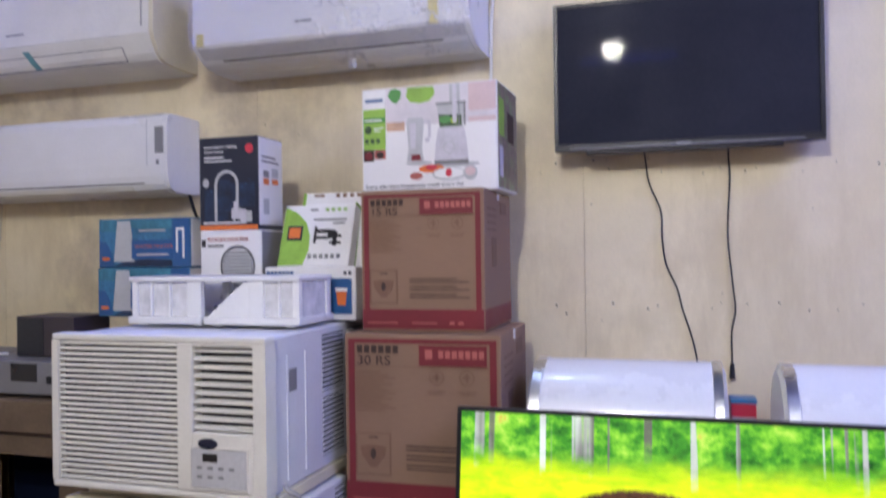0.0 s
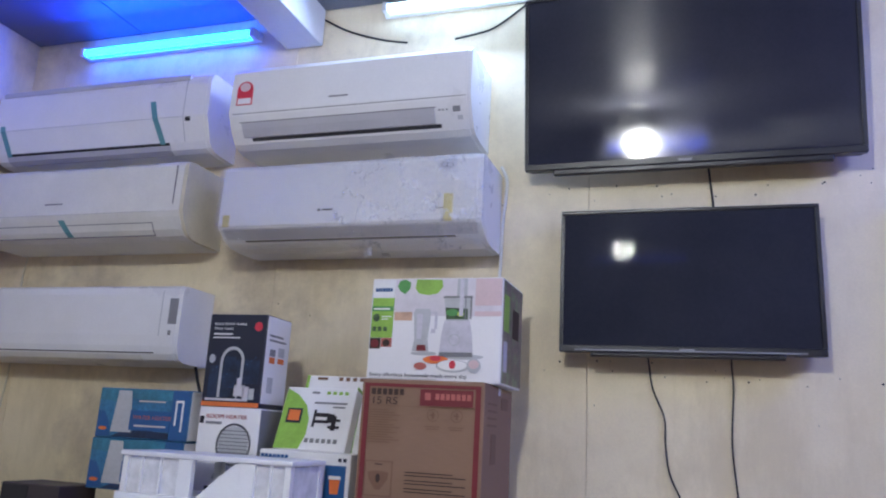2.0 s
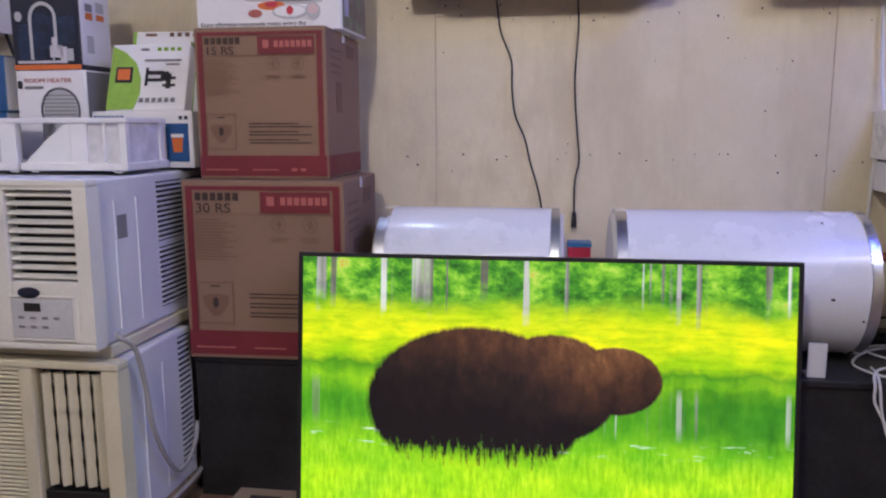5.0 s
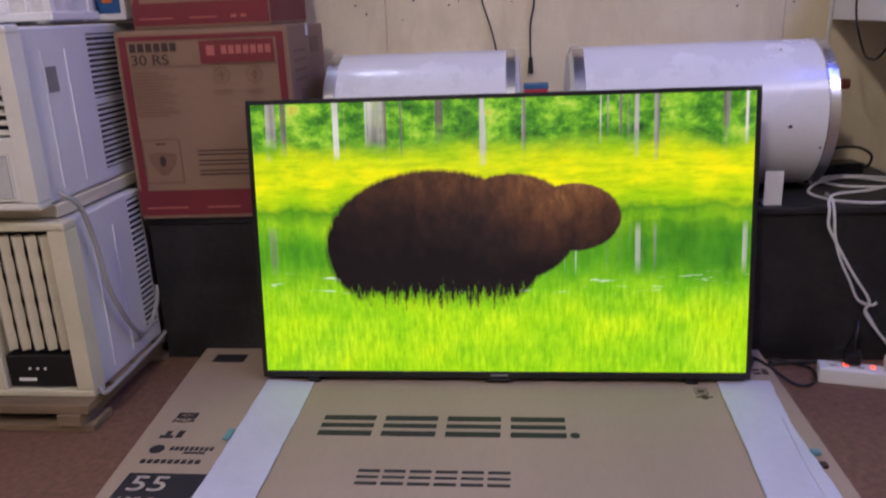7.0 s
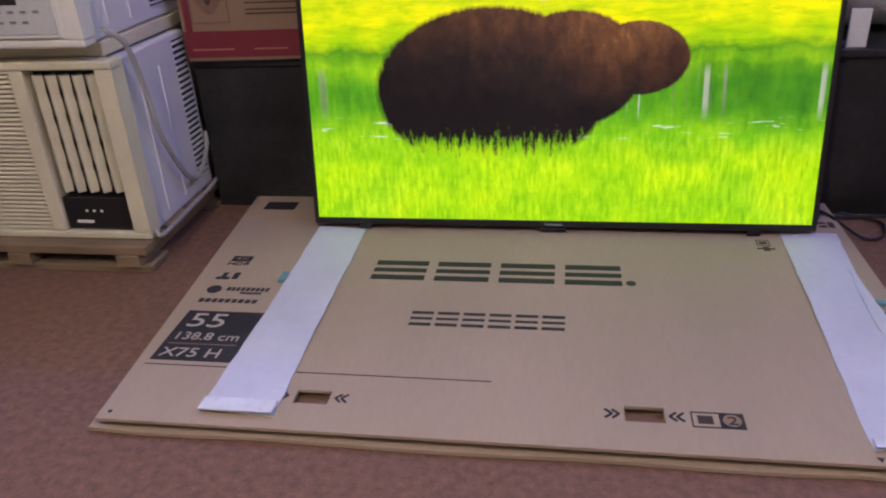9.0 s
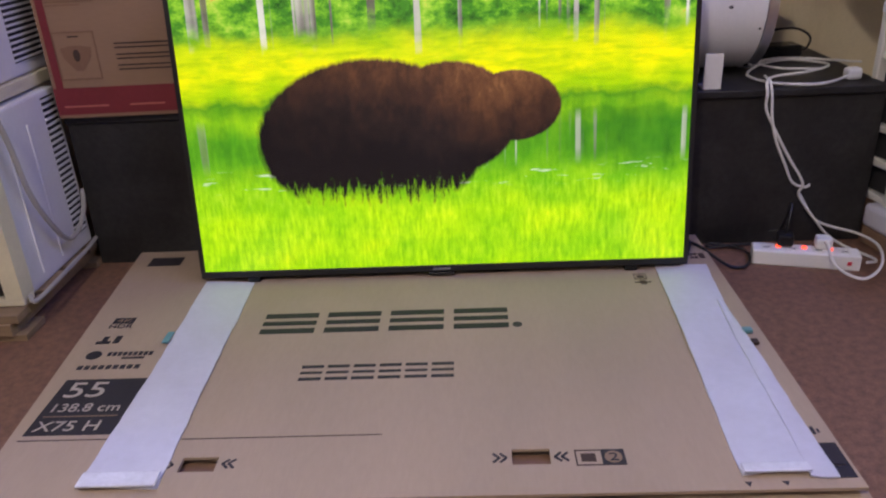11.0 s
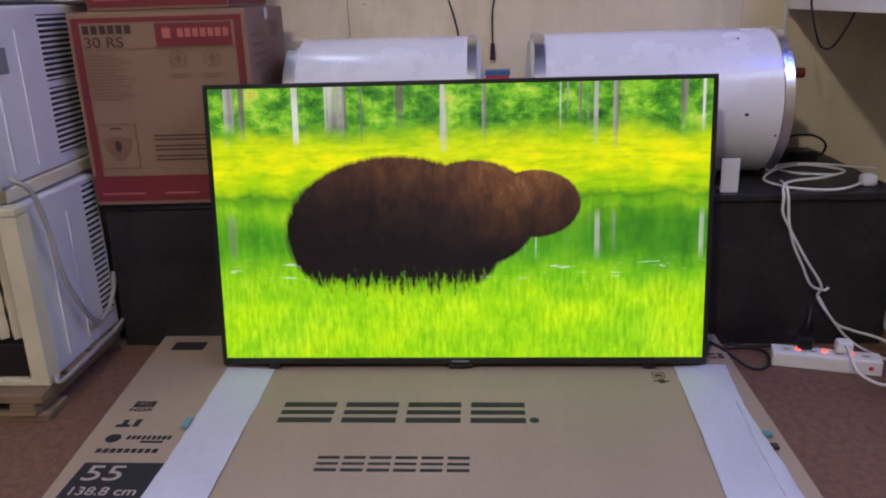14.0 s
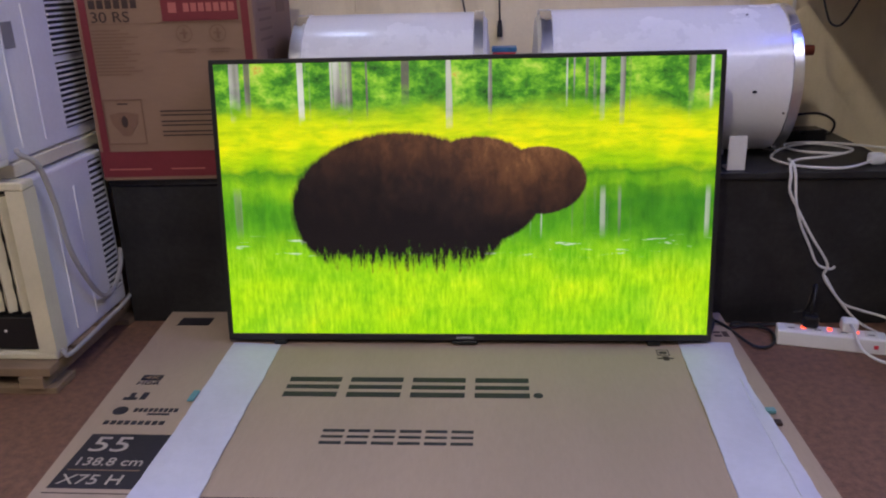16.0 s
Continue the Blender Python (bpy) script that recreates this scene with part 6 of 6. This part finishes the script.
part("cord", tube([(0, -0.01, 0.022), (0.0, -0.05, 0.03), (0.012, -0.13, 0.008), (0.06, -0.18, 0.006), (0.115, -0.10, 0.006), (0.135, 0.02, 0.006), (0.10, 0.09, 0.008), (0.04, 0.118, 0.012), (-0.008, 0.114, 0.034), (-0.056, 0.102, 0.107)], 0.0036), CORD_WHITE, plug, smooth=True)
white_cord = thing("extension_cord", pose(0, 0, 0), "tangled white extension cord hanging off the platform", "cable")
part("cord", tube([(1.693, 0.275, 0.442), (1.62, 0.222, 0.438), (1.555, 0.205, 0.438), (1.48, 0.24, 0.438), (1.448, 0.33, 0.438), (1.52, 0.45, 0.438), (1.62, 0.50, 0.440), (1.69, 0.40, 0.444), (1.60, 0.31, 0.447), (1.50, 0.27, 0.447), (1.455, 0.205, 0.449), (1.450, 0.182, 0.425),
                   (1.452, 0.184, 0.386), (1.476, 0.184, 0.339), (1.523, 0.183, 0.26), (1.571, 0.180, 0.185), (1.568, 0.183, 0.147), (1.612, 0.175, 0.085), (1.66, 0.172, 0.03), (1.70, 0.145, 0.008), (1.735, 0.08, 0.007), (1.72, 0.03, 0.02), (1.69, 0.015, 0.025)], 0.0037), CORD_WHITE, white_cord, smooth=True)
part("cord", tube([(1.475, 0.28, 0.446), (1.462, 0.205, 0.449), (1.462, 0.182, 0.42), (1.470, 0.182, 0.36), (1.488, 0.184, 0.30), (1.52, 0.184, 0.235), (1.545, 0.182, 0.185), (1.580, 0.182, 0.17), (1.592, 0.180, 0.178)], 0.0036), CORD_WHITE, white_cord, smooth=True)
part("plug", box(1.678, 1.72, 0.258, 0.292, 0.4305, 0.462, bevel=0.010), WHITE, white_cord, "white plug")
part("loop", tube([(1.80, 0.44, 0.438), (1.70, 0.505, 0.438), (1.60, 0.53, 0.438), (1.53, 0.48, 0.438), (1.56, 0.40, 0.438), (1.66, 0.37, 0.439)], 0.0036), CORD_WHITE, white_cord, smooth=True)
adapter = thing("power_adapter", pose(1.56, 0.56, 0.4305, 0, 0, 6), "small black adapter with a looped cord", "adapter")
part("body", box(0, 0.13, 0, 0.07, 0, 0.035, bevel=0.006), BLACK, adapter)
part("cord", tube([(0.0, 0.03, 0.02), (-0.04, 0.0, 0.05), (0.0, -0.03, 0.085), (0.08, -0.03, 0.09), (0.14, -0.01, 0.06), (0.15, 0.02, 0.02), (0.13, 0.03, 0.018)], 0.0035), CORD_BLACK, adapter, smooth=True)
black_cord = single("tangled_cord", tube([(1.250, 0.06, 0.036), (1.265, 0.10, 0.06), (1.24, 0.13, 0.09), (1.27, 0.16, 0.04), (1.30, 0.12, 0.036), (1.36, 0.05, 0.01), (1.41, 0.06, 0.008), (1.43, 0.14, 0.01), (1.36, 0.19, 0.01), (1.34, 0.165, 0.012), (1.45, 0.18, 0.01), (1.50, 0.165, 0.01)], 0.004), CORD_BLACK,
                   "tangled black cord on the floor beside the television", "cable", smooth=True)


def condenser_unit():
    """A white unit with rows of rounded openings in its side, standing on a carton."""
    ob = thing("boxed_condenser", pose(1.752, 0.285, 0, 0, 0, -77), "white unit with rows of dark openings in its panel", "condenser")
    L, H, z0 = 0.62, 0.755, 0.115
    part("cabinet", box(0, L, 0.035, 0.42, z0, z0 + H - 0.002, bevel=0.01), STEEL, ob)
    # Dark sheet behind the rungs stands for the shade in the openings.
    part("backing_shade", box(0.02, L - 0.02, 0.026, 0.0345, z0 + 0.02, z0 + H - 0.02), DARK, ob)
    for k in range(4):
        part("upright_bar", box(k * 0.125, k * 0.125 + 0.022, 0, 0.0255, z0, z0 + H, bevel=0.004), WHITE_OLD, ob)
    rung = part("rung", box(0.022, 0.125, 0.002, 0.024, -0.010, 0.010, bevel=0.005), WHITE_OLD, ob)
    rung.matrix_basis = pose(0, 0, z0 + 0.012)
    for c in range(3):
        for k in range(9):
            if c or k:
                again(rung, pose(c * 0.125, 0, z0 + 0.012 + k * (H - 0.024) / 8), ob)
    part("side_frame", box(0.398, L, 0, 0.0255, z0, z0 + H, bevel=0.004), WHITE_OLD, ob)
    part("latch", box(0.02, 0.065, -0.02, 0.0, z0 + 0.485, z0 + 0.515, bevel=0.003), STEEL, ob)
    part("foam_base", box(0.085, L, -0.02, 0.43, 0.05, 0.114, bevel=0.012), FOAM, ob, "white foam packing")
    part("carton_base", box(0.09, L, -0.015, 0.42, 0.0, 0.049, bevel=0.004), CARTON, ob, "torn brown carton base")
    return ob


condenser_unit()
top_unit = thing("air_conditioner_on_stack", pose(1.609, 0.02, 0.874, 0, 0, 0), "white air conditioner body resting on the stacked unit", "air conditioner")
part("base_pan", extruded([(0.070, 0.030), (0.085, 0.008), (0.110, 0.0), (0.722, 0.0), (0.722, 0.086), (0.12, 0.086), (0.066, 0.060)], 0.0, 0.75), WHITE, top_unit, "white lower pan", smooth=True)
part("moulded_line", tube([(-0.001, 0.075, 0.022), (-0.001, 0.14, 0.038), (-0.001, 0.24, 0.058), (-0.001, 0.36, 0.072), (-0.001, 0.50, 0.080)], 0.0025), FLAP, top_unit, smooth=True)
part("upper_body", extruded([(0.16, 0.096), (0.722, 0.096), (0.722, 0.235), (0.24, 0.262), (0.16, 0.20)], -0.008, 0.75), WHITE, top_unit, "white upper body", smooth=True)
part("joint_strip", box(0.006, 0.74, 0.15, 0.715, 0.0862, 0.0958), GREY, top_unit)
part("cord", tube([(-0.014, 0.50, 0.14), (-0.014, 0.50, 0.02), (-0.010, 0.44, -0.075), (-0.004, 0.40, -0.098), (0.004, 0.36, -0.085), (0.016, 0.32, -0.03), (0.02, 0.30, 0.004)], 0.003), CORD_BLACK, top_unit, smooth=True)

# ============ left side: counter with old players ============
counter = thing("counter", pose(LEFT_X + 0.002, 0.13, 0), "brown wooden counter with an open back board coloured dark for the shade inside", "counter")
part("top", box(0, 1.31, -0.02, 0.615, 0.672, 0.700, bevel=0.004), COUNTER_WOOD, counter)
part("cloth_edge", box(0.0, 1.31, -0.026, -0.0205, 0.60, 0.698, bevel=0.002), COUNTER_WOOD, counter, "worn front edge")
part("front_panel", box(0, 0.66, 0, 0.02, 0, 0.671), COUNTER_WOOD, counter)
part("front_panel", box(0.662, 1.05, 0, 0.02, 0.52, 0.671), COUNTER_WOOD, counter)
part("front_panel", box(1.052, 1.31, 0, 0.02, 0, 0.671), COUNTER_WOOD, counter)
# Navy board in a wooden counter: its colour stands for the unlit inside.
part("compartment", box(0.662, 1.05, 0.2, 0.22, 0, 0.52), NAVY, counter, "back board coloured dark for the shade inside")
part("side_panel", box(1.29, 1.31, 0.021, 0.61, 0, 0.671), COUNTER_WOOD, counter)


def player(x, m_label):
    ob = thing("media_player", pose(x, 0.14, 0.7005), m_label, "media player", "players on the counter")
    part("case", box(0, 0.43, 0.015, 0.32, 0.012, 0.12, bevel=0.004), PLAYER_GREY, ob)
    part("front_panel", box(0, 0.43, 0, 0.0148, 0.012, 0.12, bevel=0.005), PLAYER_GREY, ob, "dull grey front")
    part("display", box(0.20, 0.305, -0.002, 0.003, 0.055, 0.112), BLACK, ob, "dark display")
    part("label", box(0.055, 0.145, -0.002, 0.003, 0.025, 0.075), PAPER, ob)
    part("label_print", box(0.075, 0.115, -0.003, -0.001, 0.042, 0.066), LEAF_GREEN, ob)
    part("button", box(0.345, 0.365, -0.004, 0.002, 0.05, 0.075, bevel=0.002), BLACK, ob)
    for xx in (0.015, 0.398):
        part("trim_bar", box(xx, xx + 0.014, -0.008, 0.002, 0.02, 0.115, bevel=0.004), GREY, ob)
    for xx in (0.04, 0.37):
        part("foot", box(xx, xx + 0.03, 0.03, 0.06, 0, 0.012), BLACK, ob)
    return ob


player(-1.725, "silver media player with a dark display")
player(-2.17, "silver media player with a dark display")
spk = thing("loudspeaker", pose(-1.60, 0.235, 0.8215), "small dark wooden loudspeaker box", "loudspeaker")
part("cabinet", box(0, 0.24, 0.0, 0.17, 0, 0.135, bevel=0.004), surface("dark_veneer", (0.055, 0.042, 0.048), 0.5, vary=0.3), spk)
part("front_cloth", box(0.006, 0.115, -0.003, 0.002, 0.006, 0.129), DARK, spk)
single("loose_cord", tube([(-1.85, 0.30, 0.828), (-1.80, 0.24, 0.828), (-1.70, 0.22, 0.828), (-1.64, 0.24, 0.828)], 0.006), CORD_WHITE, "white cord lying on the player", "cable", smooth=True)

bx = carton("carton", 0.46, 0.48, 0.53, CARTON, pose(-1.91, -0.45, 0), "brown carton with a red strap beside the counter")
part("strap", box(0.4595, 0.4625, 0.395, 0.412, 0.0, 0.531), RED, bx, "red plastic strap")
part("strap", box(0.0, 0.4605, 0.395, 0.412, 0.5285, 0.5315), RED, bx, "red plastic strap")
marks = bmesh.new()
for k in range(10):
    add_box(marks, 0.4595, 0.4612, 0.06 + 0.08 * (k % 5), 0.105 + 0.08 * (k % 5), 0.43 - 0.09 * (k // 5), 0.48 - 0.09 * (k // 5))
part("printed_marks", marks, BROWN_INK, bx)
part("top_flap", box(0.003, 0.457, 0.002, 0.238, 0.5285, 0.5335), CARTON, bx)
# Thin dark blue slab on the floor in front of the pallet.
single("dark_floor_slab", box(-1.42, -0.765, -0.47, -0.232, 0.0, 0.014, bevel=0.004), NAVY, "thin dark blue slab on the floor", "mat")
